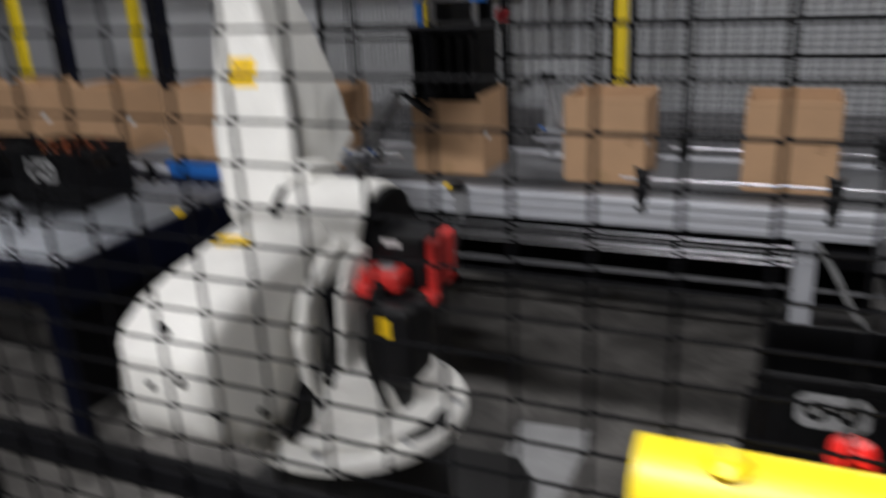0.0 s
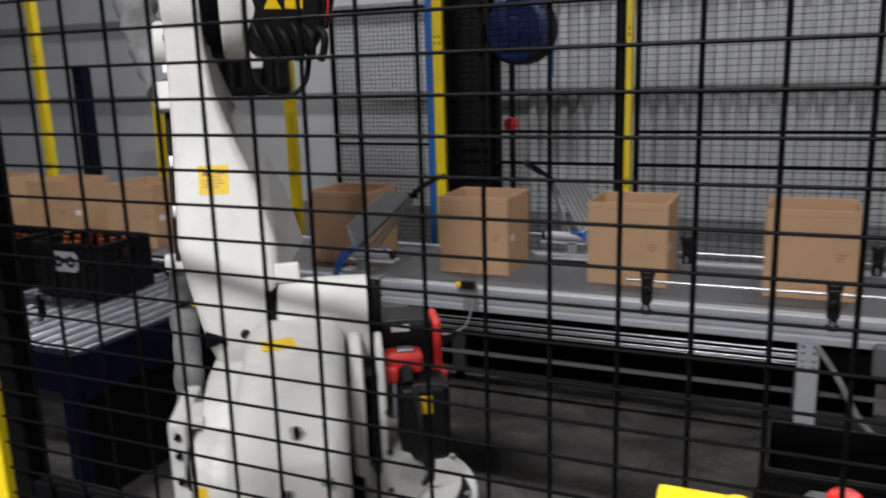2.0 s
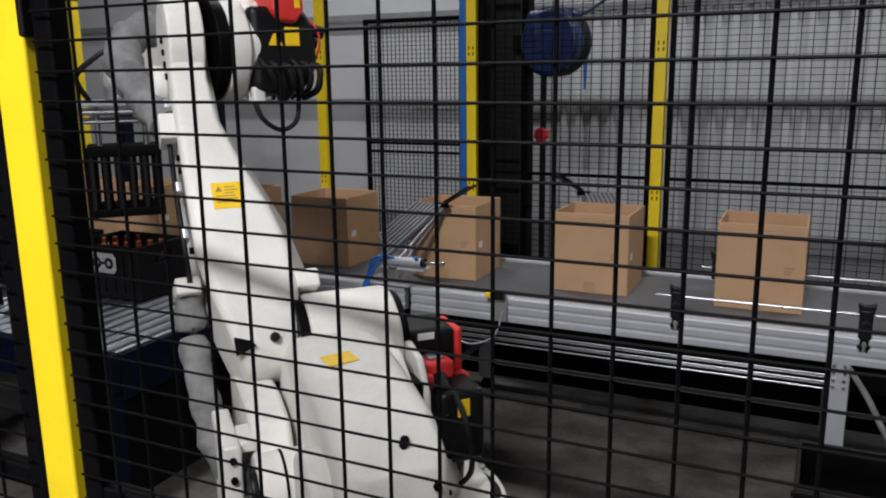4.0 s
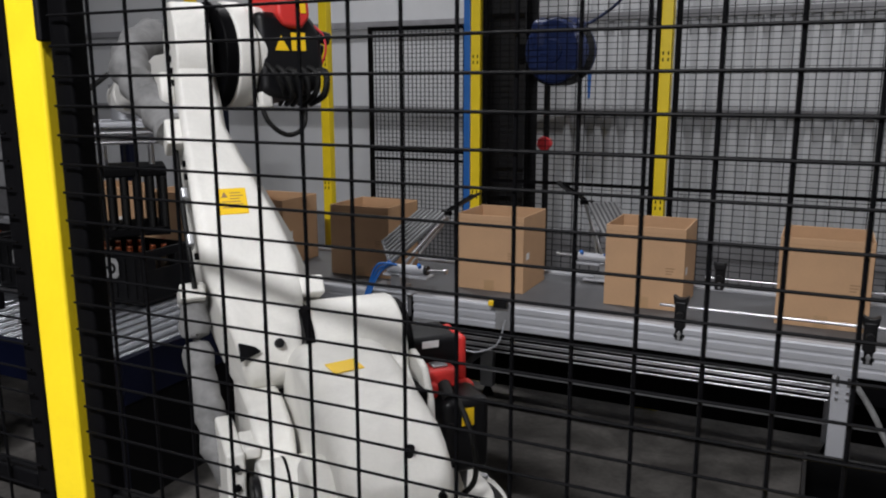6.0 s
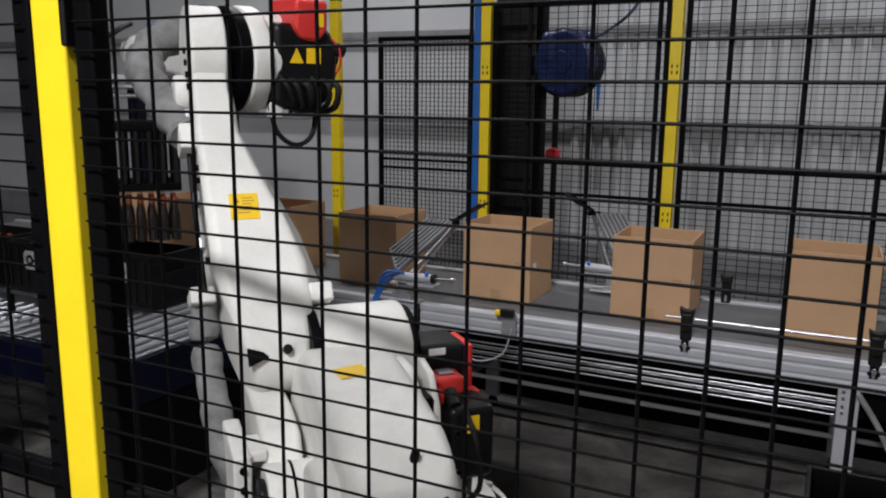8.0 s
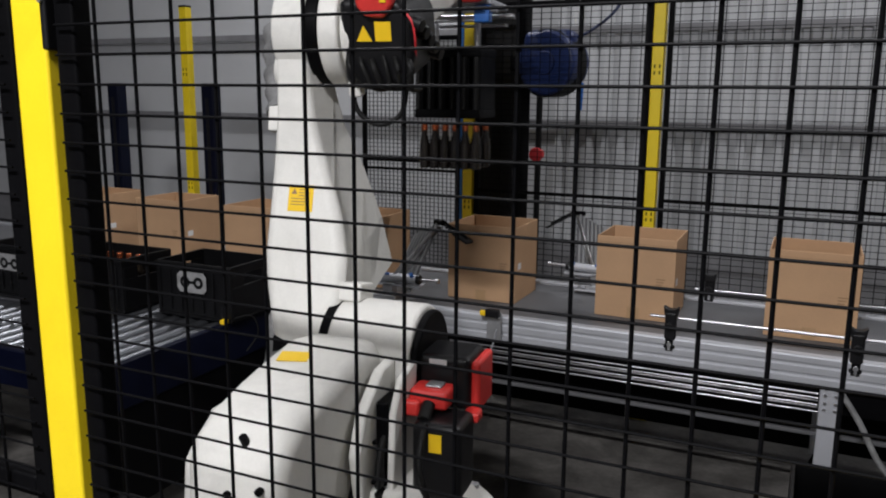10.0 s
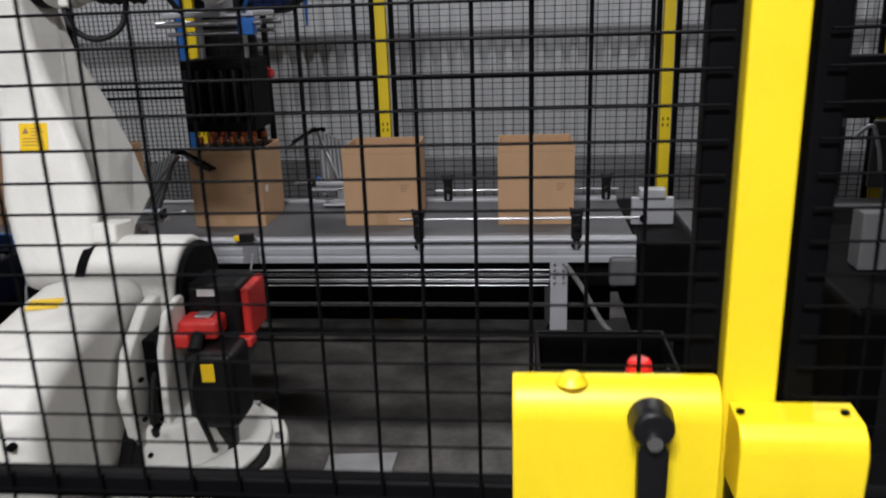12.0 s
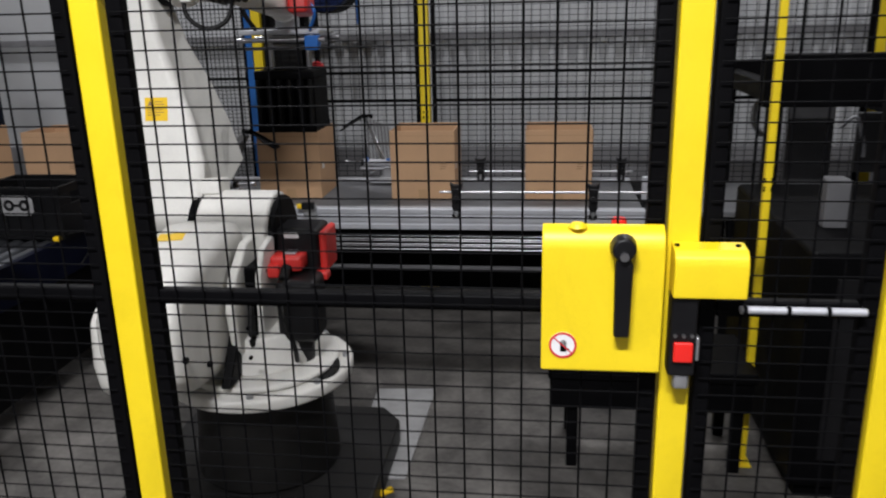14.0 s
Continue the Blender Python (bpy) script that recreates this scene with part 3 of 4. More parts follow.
    pts = [(0.0, -0.012), (0.05, -0.014), (0.10, -0.045), (0.17, -0.04), (0.175, 0.03), (0.10, 0.035), (0.05, 0.014), (0.0, 0.012)]
    leaf = part("flap_leaf", prism([(s * u, v) for u, v in (pts if s > 0 else pts[::-1])], -0.004, 0.006, "z", 0.003), DARK_STEEL, g, "dark swinging flap leaf")
    part("leaf_arm", bx(0, 0.15, -0.006, 0.006, 0.0062, 0.016), BLACK, leaf)
    leaves.append((leaf, ap, C, s))
    return g


flap_guide(-1.03, 2.53, 1)
flap_guide(-0.22, 3.125, -1)

# ---- cartons ----
def carton():
    c = tagged(empty("carton"), "brown corrugated cardboard carton, open at the top", "carton", "cartons on the belt")
    w, d, h, t = 0.33, 0.31, 0.35, 0.005
    part("front_side", box((0, 0, 0.001), (w, t, h), 0.0015), CARDBOARD, c)
    part("back_side", box((0, d - t, 0.001), (w, d, h), 0.0015), CARDBOARD, c)
    part("left_side", box((0, t, 0.001), (t, d - t, h), 0.0015), CARDBOARD, c)
    part("right_side", box((w - t, t, 0.001), (w, d - t, h), 0.0015), CARDBOARD, c)
    part("bottom", box((t, t, 0.001), (w - t, d - t, 0.008), 0), CARD_INSIDE, c)
    part("bottom_tape", box((w / 2 - 0.025, -0.0005, 0.001), (w / 2 + 0.025, 0.0, 0.05), 0), TAPE, c)
    for k in range(3):
        part("print_line", box((w - 0.075, -0.0004, 0.155 + 0.012 * k), (w - 0.05 + 0.006 * k, 0.0, 0.160 + 0.012 * k), 0), PRINT, c)
    part("crease", box((0.004, -0.0004, h - 0.026), (w - 0.004, 0.0, h - 0.0245), 0), PRINT, c)
    part("print_mark", box((w, 0.04, 0.15), (w + 0.0006, 0.08, 0.18), 0), WHITE_PLASTIC, c)
    return c


first_carton = carton()
cartons = [first_carton] + [copy_thing(first_carton, pose(0, 0, 0)) for _ in range(7)]
CARTON_X = [-4.04, -3.46, -2.84, -2.22, -1.53, -0.83, -0.145, 0.55]

# ---- crates and infeed roller conveyor ----
def crate(label, group="bottle crates", ex=0.20, ez=0.16):
    c = tagged(empty("bottle_crate"), label, "crate", group)
    w, d, h, t = 0.40, 0.30, 0.24, 0.012
    part("floor_grid", box((0, 0, 0), (w, d, 0.015), 0.004), CRATE_BLACK, c)
    for y in (0, d - t):
        part("long_side", box((0, y, 0.015), (w, y + t, h), 0.004), CRATE_BLACK, c)
    for x in (0, w - t):
        # end walls with a grip hole
        bm = bmesh.new()
        add_box(bm, (x, t, 0.015), (x + t, d - t, 0.15), 0.003)
        add_box(bm, (x, t, 0.20), (x + t, d - t, h), 0.003)
        add_box(bm, (x, t, 0.15), (x + t, 0.09, 0.20), 0.003)
        add_box(bm, (x, d - 0.09, 0.15), (x + t, d - t, 0.20), 0.003)
        part("end_side", bm, CRATE_BLACK, c)
    part("rim", box((-0.006, -0.006, h - 0.02), (w + 0.006, -0.0005, h - 0.004), 0.002), CRATE_BLACK, c)
    for k in range(7):
        part("rib", box((0.02 + k * 0.058, -0.007, 0.03), (0.026 + k * 0.058, -0.0003, h - 0.03), 0.002), CRATE_BLACK, c)
    # printed emblem as plain shapes
    q = [(ex + sx * dx, ez + sz * dz) for sx, sz, pts in ((1, 1, ((0.078, 0.028), (0.062, 0.045))), (-1, 1, ((0.062, 0.045), (0.078, 0.028))), (-1, -1, ((0.078, 0.028), (0.062, 0.045))), (1, -1, ((0.062, 0.045), (0.078, 0.028)))) for dx, dz in pts]
    em = part("emblem", prism(q, -0.0085, -0.0073, "y"), FADED_WHITE, c, "faded white printed emblem")
    for sx in (-0.036, 0.036):
        part("emblem_disc", cyl((ex + sx, -0.0084, ez), (ex + sx, -0.0090, ez), 0.026, n=20), CRATE_BLACK, em)
        part("emblem_core", cyl((ex + sx, -0.0089, ez), (ex + sx, -0.0094, ez), 0.011, n=16), FADED_WHITE, em)
    part("emblem_bar", box((ex - 0.05, -0.0092, ez - 0.006), (ex + 0.05, -0.0086, ez + 0.006), 0.0002), CRATE_BLACK, em)
    return c


crate_full = crate("black plastic bottle crate with white emblem on the roller conveyor")


IX0, IX1, IY0, IY1, IZ = -4.4, -1.50, 1.30, 2.45, 0.68
infeed = tagged(empty("roller_conveyor"), "dark blue roller conveyor with steel rollers", "conveyor")
for y in (IY0, IY1 - 0.05):
    part("side_beam", box((IX0, y, IZ - 0.13), (IX1, y + 0.05, IZ + 0.012), 0.005), BLUE_DARK, infeed)
for k in range(int((IX1 - IX0 - 0.05) / 0.075)):
    xx = IX1 - 0.07 - k * 0.075
    part("roller", cyl((xx, IY0 + 0.052, IZ - 0.025), (xx, IY1 - 0.052, IZ - 0.025), 0.025, n=18, bevel=0.003), ROLLER, infeed)
part("end_beam", box((IX1 - 0.03, IY0 + 0.05, IZ - 0.17), (IX1, IY1 - 0.05, IZ + 0.004), 0.005), BLUE_DARK, infeed)
# black sheet stands in for the shaded void between the end legs
part("dark_void_sheet", box((IX1 - 0.02, IY0 + 0.05, 0.12), (IX1 - 0.008, IY1 - 0.05, IZ - 0.17), 0.003), BLACK, infeed)
for x in (IX1 - 0.04, IX1 - 1.3, IX1 - 2.6):
    for yy in (IY0 + 0.03, IY1 - 0.03):
        part("leg", box((x - 0.03, yy - 0.025, 0), (x + 0.03, yy + 0.025, IZ - 0.13), 0.004), BLUE_DARK, infeed)
part("end_stop", box((IX1 - 0.5, IY1, IZ - 0.1), (IX1, IY1 + 0.03, IZ + 0.07), 0.006), BLUE_BRIGHT, infeed)
part("photo_eye", box((IX1 - 0.02, 1.93, IZ + 0.004), (IX1 + 0.005, 1.958, IZ + 0.024), 0.003), STICKER, infeed)
part("eye_cable", tube([(IX1 + 0.008, 1.96, IZ + 0.02), (IX1 + 0.05, 2.05, IZ + 0.02), (IX1 + 0.06, 2.08, IZ - 0.06), (IX1 + 0.02, 2.05, IZ - 0.14)], 0.004), RUBBER, infeed)
for yy in (1.62, 2.34):
    gr = tagged(empty("crate_guide", pose(0, yy, 0)), "chrome crate guide rod on black stanchions", "guide rail", "crate guides")
    part("rod", cyl((-4.2, 0, IZ + 0.09), (-1.95, 0, IZ + 0.09), 0.008, n=10), STEEL, gr)
    for xx in (-4.0, -3.2, -2.5, -2.0):
        part("stanchion", box((xx - 0.012, -0.012, IZ + 0.002), (xx + 0.012, 0.012, IZ + 0.10), 0.003), BLACK, gr)
waiting = [(crate("black plastic bottle crate waiting on the roller conveyor"), cx) for cx in (-2.86, -3.36)]
far_in = tagged(empty("crate_machine"), "dark crate handling machine beside the roller conveyor", "machine")
part("frame", box((-3.6, 0.55, 0.0), (-2.3, 1.2, 0.9), 0.01), BLACK, far_in)
for k in range(5):
    part("bay_bar", box((-3.5 + 0.24 * k, 0.53, 0.1), (-3.46 + 0.24 * k, 0.549, 0.85), 0.004), DARK_STEEL, far_in)

# crate stack on a black outfeed stand
stand = tagged(empty("outfeed_stand", pose(0.76, 1.42, 0)), "low black outfeed stand under the bottle crates", "stand")
part("top", box((-0.10, -0.05, 0.365), (0.62, 0.32, 0.405), 0.006), BLACK, stand)
part("apron", box((-0.09, -0.04, 0.25), (0.61, -0.028, 0.365), 0.003), BLACK, stand)
for sx in (-0.03, 0.55):
    for sy in (-0.02, 0.25):
        part("leg", box((sx, sy, 0), (sx + 0.04, sy + 0.04, 0.365), 0.004), BLACK, stand)
out_crate = crate("black plastic bottle crate with white emblem on the outfeed stand", ex=0.17)
out_crate.matrix_basis = pose(0.685, 1.375, 0.405)

# low dark machine beyond the gate side, with an open portal over the belt behind it
mach = tagged(empty("packing_machine", pose(1.47, 1.25, 0)), "low black packing machine cabinet beside the belt", "machine")
part("cabinet", box((0, 0, 0.05), (2.4, 1.05, 0.88), 0.02), BLACK, mach)
part("base", box((0.03, 0.03, 0), (2.37, 1.02, 0.05), 0), BLACK, mach)
for k in range(3):
    part("panel", box((0.08 + k * 0.36, -0.010, 0.16), (0.40 + k * 0.36, 0.0, 0.80), 0.006), DARK_STEEL, mach)
    part("panel_handle", cyl((0.37 + k * 0.36, -0.018, 0.40), (0.37 + k * 0.36, -0.018, 0.54), 0.006, n=10), ZINC, mach)
part("riser", box((0.12, 0.30, 0.88), (0.20, 0.38, 1.05), 0.006), GREY_RIB, mach)
for k in range(4):
    part("hose", tube([(0.30 + 0.07 * k, 0.25, 0.87), (0.31 + 0.07 * k, 0.22, 0.96), (0.36 + 0.07 * k, 0.30, 1.00 + 0.02 * k), (0.44 + 0.06 * k, 0.50, 0.86)], 0.010), CLOTH if k % 2 else RUBBER, mach)

portal = tagged(empty("machine_portal", pose(0, 0, 0)), "black steel portal with grey panels over the outfeed belt", "machine frame")
for px in (1.62, 2.62):
    for py in (2.38, 3.27):
        part("post", box((px - 0.03, py - 0.03, 0), (px + 0.03, py + 0.03, 1.20), 0.004), BLACK, portal)
part("cross_beam", box((1.56, 2.33, 1.20), (2.68, 2.43, 1.42), 0.008), BLACK, portal)
part("cross_beam", box((1.56, 3.22, 1.20), (2.68, 3.32, 1.34), 0.008), BLACK, portal)
part("side_beam", box((1.57, 2.43, 1.22), (1.65, 3.22, 1.30), 0.006), BLACK, portal)
part("side_beam", box((2.59, 2.43, 1.22), (2.67, 3.22, 1.30), 0.006), BLACK, portal)
part("cover_panel", box((1.86, 2.99, 0.74), (2.08, 3.03, 1.20), 0.008), COVER_GREY, portal, "grey sheet cover panel")
part("cover_panel", box((2.18, 2.94, 0.80), (2.50, 2.98, 1.10), 0.008), COVER_GREY, portal, "grey sheet cover panel")
part("hanger", box((1.94, 2.97, 1.19), (2.0, 3.30, 1.21), 0.003), BLACK, portal)
part("hanger", box((2.30, 2.92, 1.09), (2.36, 3.30, 1.21), 0.003), BLACK, portal)
part("cable_arch", tube([(1.74, 3.0, 0.98), (1.69, 2.99, 1.05), (1.70, 2.98, 1.15), (1.78, 2.99, 1.19), (1.86, 3.0, 1.16)], 0.014), CLOTH, portal)
part("cable_arch", tube([(2.10, 2.96, 1.02), (2.16, 2.93, 1.08), (2.20, 2.93, 0.98), (2.22, 2.94, 0.88)], 0.009), ALU, portal)
for k in range(3):
    part("label_plate", box((2.22 + 0.06 * k, 2.326, 1.235), (2.255 + 0.06 * k, 2.3295, 1.275), 0.001), WHITE_PLASTIC, portal)
fence_post(1.375, 1.47, 0.026, 2.15)
fence_post(1.385, 2.38, 0.03, 2.15)

# outfeed belt that takes the filled cartons away
ob2 = tagged(empty("outfeed_belt"), "grey outfeed belt behind the packing machine", "conveyor")
part("belt", box((1.355, CY0 + 0.04, CZ - 0.03), (3.5, CY1 - 0.04, CZ), 0.006), BELT, ob2)
for lx in (1.5, 3.3):
    for ly in (CY0 + 0.06, CY1 - 0.10):
        part("leg", box((lx, ly, 0), (lx + 0.05, ly + 0.05, CZ - 0.03), 0.004), BLACK, ob2)

# floor plates near the robot
for out in ([(-0.09, 1.96), (0.17, 1.98), (0.15, 1.26), (-0.07, 1.24)], [(-0.95, 0.80), (-0.62, 0.86), (-0.70, 0.30), (-1.0, 0.28)]):
    tagged(link("floor_plate", prism([tuple(p) for p in out], 0.0, 0.006, "z", 0.001), PLATE_GREY), "light grey worn steel plate lying on the floor", "floor plate")

# ---- robot ----
RX, RY = -0.33, 1.22
J2 = (-0.335, 0.215, 0.92)
L1, L2, LEAD = 0.915, 1.31, 3.0
robot = tagged(empty("industrial_robot", pose(RX, RY, 0)), "white industrial robot arm with red motors and bottle gripper", "robot")
base = part("base", prism([(-0.34, -0.40), (0.34, -0.40), (0.42, -0.3), (0.42, 0.3), (0.34, 0.40), (-0.34, 0.40), (-0.42, 0.3), (-0.42, -0.3)], 0.0, 0.10, "z", 0.01), BASE_STEEL, robot, "black steel mounting plate")
part("pedestal", cyl((0, 0, 0.10), (0, 0, 0.43), 0.25, 0.23, n=40, bevel=0.01), BASE_STEEL, base)
part("flange", cyl((0, 0, 0.43), (0, 0, 0.475), 0.315, n=56, bevel=0.012), ROBOT_WHITE, base)
for k in range(8):
    a = k * math.tau / 8 + 0.2
    part("bolt", cyl((0.29 * math.cos(a), 0.29 * math.sin(a), 0.472), (0.29 * math.cos(a), 0.29 * math.sin(a), 0.487), 0.012, n=8), ZINC, base)
part("eye_bolt", cyl((0.42, -0.1, 0.03), (0.46, -0.1, 0.05), 0.012, n=8), STICKER, base)

turret = empty("turret")
turret.parent = robot
# rear housing
bm = bmesh.new()
out = [(0.16, 0.52), (0.20, 0.70), (0.17, 0.88), (0.06, 0.96), (-0.06, 0.98), (-0.18, 0.967), (-0.32, 0.945), (-0.43, 0.92), (-0.50, 0.883), (-0.535, 0.82), (-0.54, 0.72), (-0.51, 0.62), (-0.42, 0.55), (-0.2, 0.52)]
add_prism(bm, out, -0.285, -0.035, "x", 0.055)
part("housing", bm, ROBOT_WHITE, turret, "large white cast turret housing with worn cream paint")
part("rear_cheek", prism([(-0.28, 0.52), (-0.27, 0.80), (-0.34, 0.835), (-0.42, 0.83), (-0.465, 0.79), (-0.48, 0.66), (-0.46, 0.57), (-0.40, 0.52)], -0.335, -0.27, "x", 0.025), ROBOT_WHITE, turret)
part("swivel_plate", cyl((0, 0, 0.478), (0, 0, 0.50), 0.27, n=48, bevel=0.008), ROBOT_WHITE, turret)
part("swivel_neck", cyl((0, 0, 0.50), (0, 0, 0.62), 0.19, 0.16, n=36, bevel=0.01), ROBOT_WHITE, turret)
for hy, hz in ((-0.50, 0.70), (-0.35, 0.62)):
    part("cable_hole", cyl((-0.036, hy, hz), (-0.024, hy, hz), 0.010, n=16), BLACK, turret)
for hx, hz in ((-0.16, 0.77), (-0.08, 0.79)):
    part("cable_hole", cyl((hx, -0.53, hz), (hx, -0.545, hz), 0.009, n=16), BLACK, turret)
part("warning_sticker", box((-0.04, -0.028, 0), (0.04, 0.028, 0.0015), 0.0004, pose(-0.19, -0.178, 0.9685, 7, 0, 12)), STICKER, turret)
# shoulder bearing and drive
part("shoulder", cyl((-0.21, 0.17, 0.885), (0.045, 0.17, 0.885), 0.155, n=44, bevel=0.014), ROBOT_WHITE, turret)
part("seal_gap", cyl((-0.235, 0.17, 0.885), (-0.209, 0.17, 0.885), 0.151, n=44), BLACK, turret)
part("shoulder_web", prism([(0.20, 0.50), (0.24, 0.86), (0.10, 0.93), (-0.06, 0.92), (-0.18, 0.84), (-0.225, 0.74), (-0.20, 0.60), (-0.10, 0.50)], -0.022, 0.010, "x", 0.010), ROBOT_WHITE, turret)
for by, bz in ((-0.236, 0.60), (-0.236, 0.70), (-0.226, 0.80)):
    part("bolt", cyl((0.062, by - 0.012, bz), (0.062, by - 0.022, bz), 0.006, n=8), BLACK, turret)
part("brace", prism([(0.16, 0.50), (0.14, 0.88), (0.02, 0.92), (-0.07, 0.90), (-0.12, 0.82), (-0.135, 0.62), (-0.12, 0.50)], 0.046, 0.066, "x", 0.008), ROBOT_WHITE, turret)
part("cable_channel", box((0.0105, -0.12, 0.51), (0.0455, 0.12, 0.85), 0.006), BLACK, turret)
for k in range(3):
    part("motor_cable", tube([(0.03, -0.11, 0.53 + 0.02 * k), (0.035, -0.14 - 0.012 * k, 0.62), (0.03, -0.12, 0.74), (0.06, -0.06, 0.83)], 0.010), RUBBER, turret)
part("gusset", prism([(-0.29, 0.505), (-0.13, 0.505), (-0.13, 0.66), (-0.17, 0.66)], -0.034, 0.0, "x", 0.006), BLACK, turret)
part("seal_ring", cyl((0.045, 0.17, 0.885), (0.068, 0.17, 0.885), 0.140, n=40, bevel=0.008), BLACK, turret)
mot = part("shoulder_motor", box((0.08, 0.0, 0.80), (0.236, 0.16, 0.955), 0.02, seg=3), BLACK_PLASTIC, turret, "black servo motor with red end cap")
part("end_cap", box((0.235, 0.01, 0.80), (0.262, 0.15, 0.945), 0.012, seg=3), RED, mot)
part("cap_foot", box((0.225, -0.03, 0.785), (0.27, 0.02, 0.815), 0.008), RED, mot)
part("connector_box", box((0.09, -0.085, 0.83), (0.20, 0.0, 0.885), 0.014, seg=3), RED, mot, "red connector housing")
part("connector_nose", box((0.075, -0.11, 0.815), (0.13, -0.06, 0.86), 0.012, seg=3), RED, mot)
part("connector_cap", box((0.13, -0.06, 0.884), (0.175, -0.02, 0.892), 0.003), ZINC, mot)
part("plug", cyl((0.15, -0.085, 0.85), (0.15, -0.13, 0.82), 0.018, n=14, bevel=0.003), RUBBER, mot)
part("type_plate", box((0.12, -0.001, 0.925), (0.17, 0.0005, 0.945), 0.0003), WHITE_PLASTIC, mot)
mot.matrix_basis = pose(-0.025, 0.058, -0.023)
mot2 = part("swivel_motor", box((0.10, -0.10, 0.585), (0.235, 0.04, 0.80), 0.022, seg=3), BLACK_PLASTIC, turret)
part("gearbox_neck", cyl((0.15, -0.02, 0.495), (0.15, -0.02, 0.59), 0.045, 0.05, n=24, bevel=0.004), BLACK_PLASTIC, mot2)
part("warning_sticker", box((0.15, -0.102, 0.725), (0.185, -0.0995, 0.775), 0.0003), STICKER, mot2)
part("motor_cable", tube([(0.14, -0.10, 0.80), (0.15, -0.17, 0.72), (0.17, -0.14, 0.58), (0.14, -0.05, 0.48)], 0.008), RUBBER, mot2)
part("cable_loop", tube([(0.16, 0.08, 0.46), (0.24, 0.03, 0.48), (0.27, -0.08, 0.47), (0.22, -0.16, 0.455)], 0.02), RUBBER, turret)
part("arm_support", prism([(-0.13, 0.505), (-0.15, 0.70), (-0.10, 0.80), (0.02, 0.83), (0.30, 0.83), (0.33, 0.505)], -0.40, -0.30, "x", 0.02), ROBOT_WHITE, turret)
part("counter_cylinder", cyl((-0.405, -0.17, 0.66), (-0.27, -0.17, 0.66), 0.09, n=36, bevel=0.008), ROBOT_WHITE, turret)
part("cylinder_rim", cyl((-0.345, -0.17, 0.66), (-0.338, -0.17, 0.66), 0.0915, n=36), BLACK, turret)
part("warning_sticker", box((-0.40, -0.2635, 0.615), (-0.36, -0.258, 0.655), 0.0004), STICKER, turret)
cov = part("rear_bracket", box((-0.475, -0.15, 0.51), (-0.43, 0.10, 0.775), 0.008), ROBOT_WHITE, turret)
part("bracket_strut", box((-0.431, -0.13, 0.745), (-0.39, -0.02, 0.775), 0.006), ROBOT_WHITE, cov)
part("hole_plug", cyl((-0.138, -0.492, 0.872), (-0.138, -0.504, 0.893), 0.010, n=16), BLACK, turret)
for bz in (0.55, 0.62, 0.69, 0.74):
    part("bolt", cyl((-0.452, -0.158, bz), (-0.452, -0.148, bz), 0.009, n=8), BLACK, cov)
part("bracket_cap", cyl((-0.404, -0.185, 0.67), (-0.424, -0.185, 0.67), 0.055, n=24, bevel=0.006), BLACK_PLASTIC, cov)

# lower arm, drawn upright with its pivot at the origin
arm = empty("lower_arm")
arm.parent = robot
out = [(-0.11, -0.08), (-0.06, -0.125), (0.07, -0.125), (0.125, -0.08), (0.145, 0.0), (0.14, 0.12), (0.13, 0.22), (0.115, 0.36), (0.10, 0.50), (0.09, 0.64), (0.10, 0.76), (0.135, 0.86), (0.14, 0.95), (0.11, 1.02), (0.05, 1.06), (-0.05, 1.06), (-0.11, 1.02), (-0.14, 0.95), (-0.13, 0.86), (-0.10, 0.76), (-0.085, 0.64), (-0.088, 0.50), (-0.098, 0.36), (-0.112, 0.22), (-0.125, 0.12), (-0.135, 0.0)]
RIGHT = [(-0.2, 0.085), (0.11, 0.12), (0.14, 0.14), (0.23, 0.125), (0.305, 0.10), (0.395, 0.08), (0.485, 0.036), (0.58, -0.005), (0.70, -0.03), (1.2, -0.03)]
bm = bmesh.new()
add_prism(bm, out, -0.1, 0.1, "x", 0.028)
for v in bm.verts:
    left, right = -0.137 + 0.082 * max(0.0, min(1.0, (0.2 - v.co.z) / 0.32)), -0.03
    for (z0, w0), (z1, w1) in zip(RIGHT, RIGHT[1:]):
        if z0 <= v.co.z <= z1:
            right = w0 + (w1 - w0) * (v.co.z - z0) / (z1 - z0)
    # the far edge of the casting stands out further than the near one
    back = max(0.0, min(1.0, (v.co.y + 0.08) / 0.16)) * max(0.0, min(1.0, (0.80 - v.co.z) / 0.25, (v.co.z - 0.10) / 0.1))
    right += 0.075 * back
    v.co.x = left + (right - left) * (v.co.x + 0.1) / 0.2
part("arm_casting", bm, ROBOT_WHITE, arm, "long tapered white cast arm")
part("warning_sticker", box((-0.04, -0.003, -0.04), (0.04, 0.0, 0.04), 0.0005, pose(-0.03, -0.0945, 0.395, -4.2, 0, 0)), STICKER, arm, "square yellow warning sticker")
bm = bmesh.new()
add_prism(bm, [(-0.030, 0.012), (-0.012, 0.012), (-0.021, 0.029)], -0.0042, -0.0034, "y")
for k, ln in enumerate((0.030, 0.036, 0.026, 0.052, 0.058, 0.044)):
    x0 = -0.006 if k < 3 else -0.030
    add_box(bm, (x0, -0.0042, 0.024 - 0.009 * k), (x0 + ln, -0.0034, 0.0262 - 0.009 * k))
bmesh.ops.transform(bm, matrix=pose(-0.03, -0.0945, 0.395, -4.2, 0, 0), verts=bm.verts)
part("sticker_print", bm, PRINT, arm, "faded dark print on the yellow sticker")
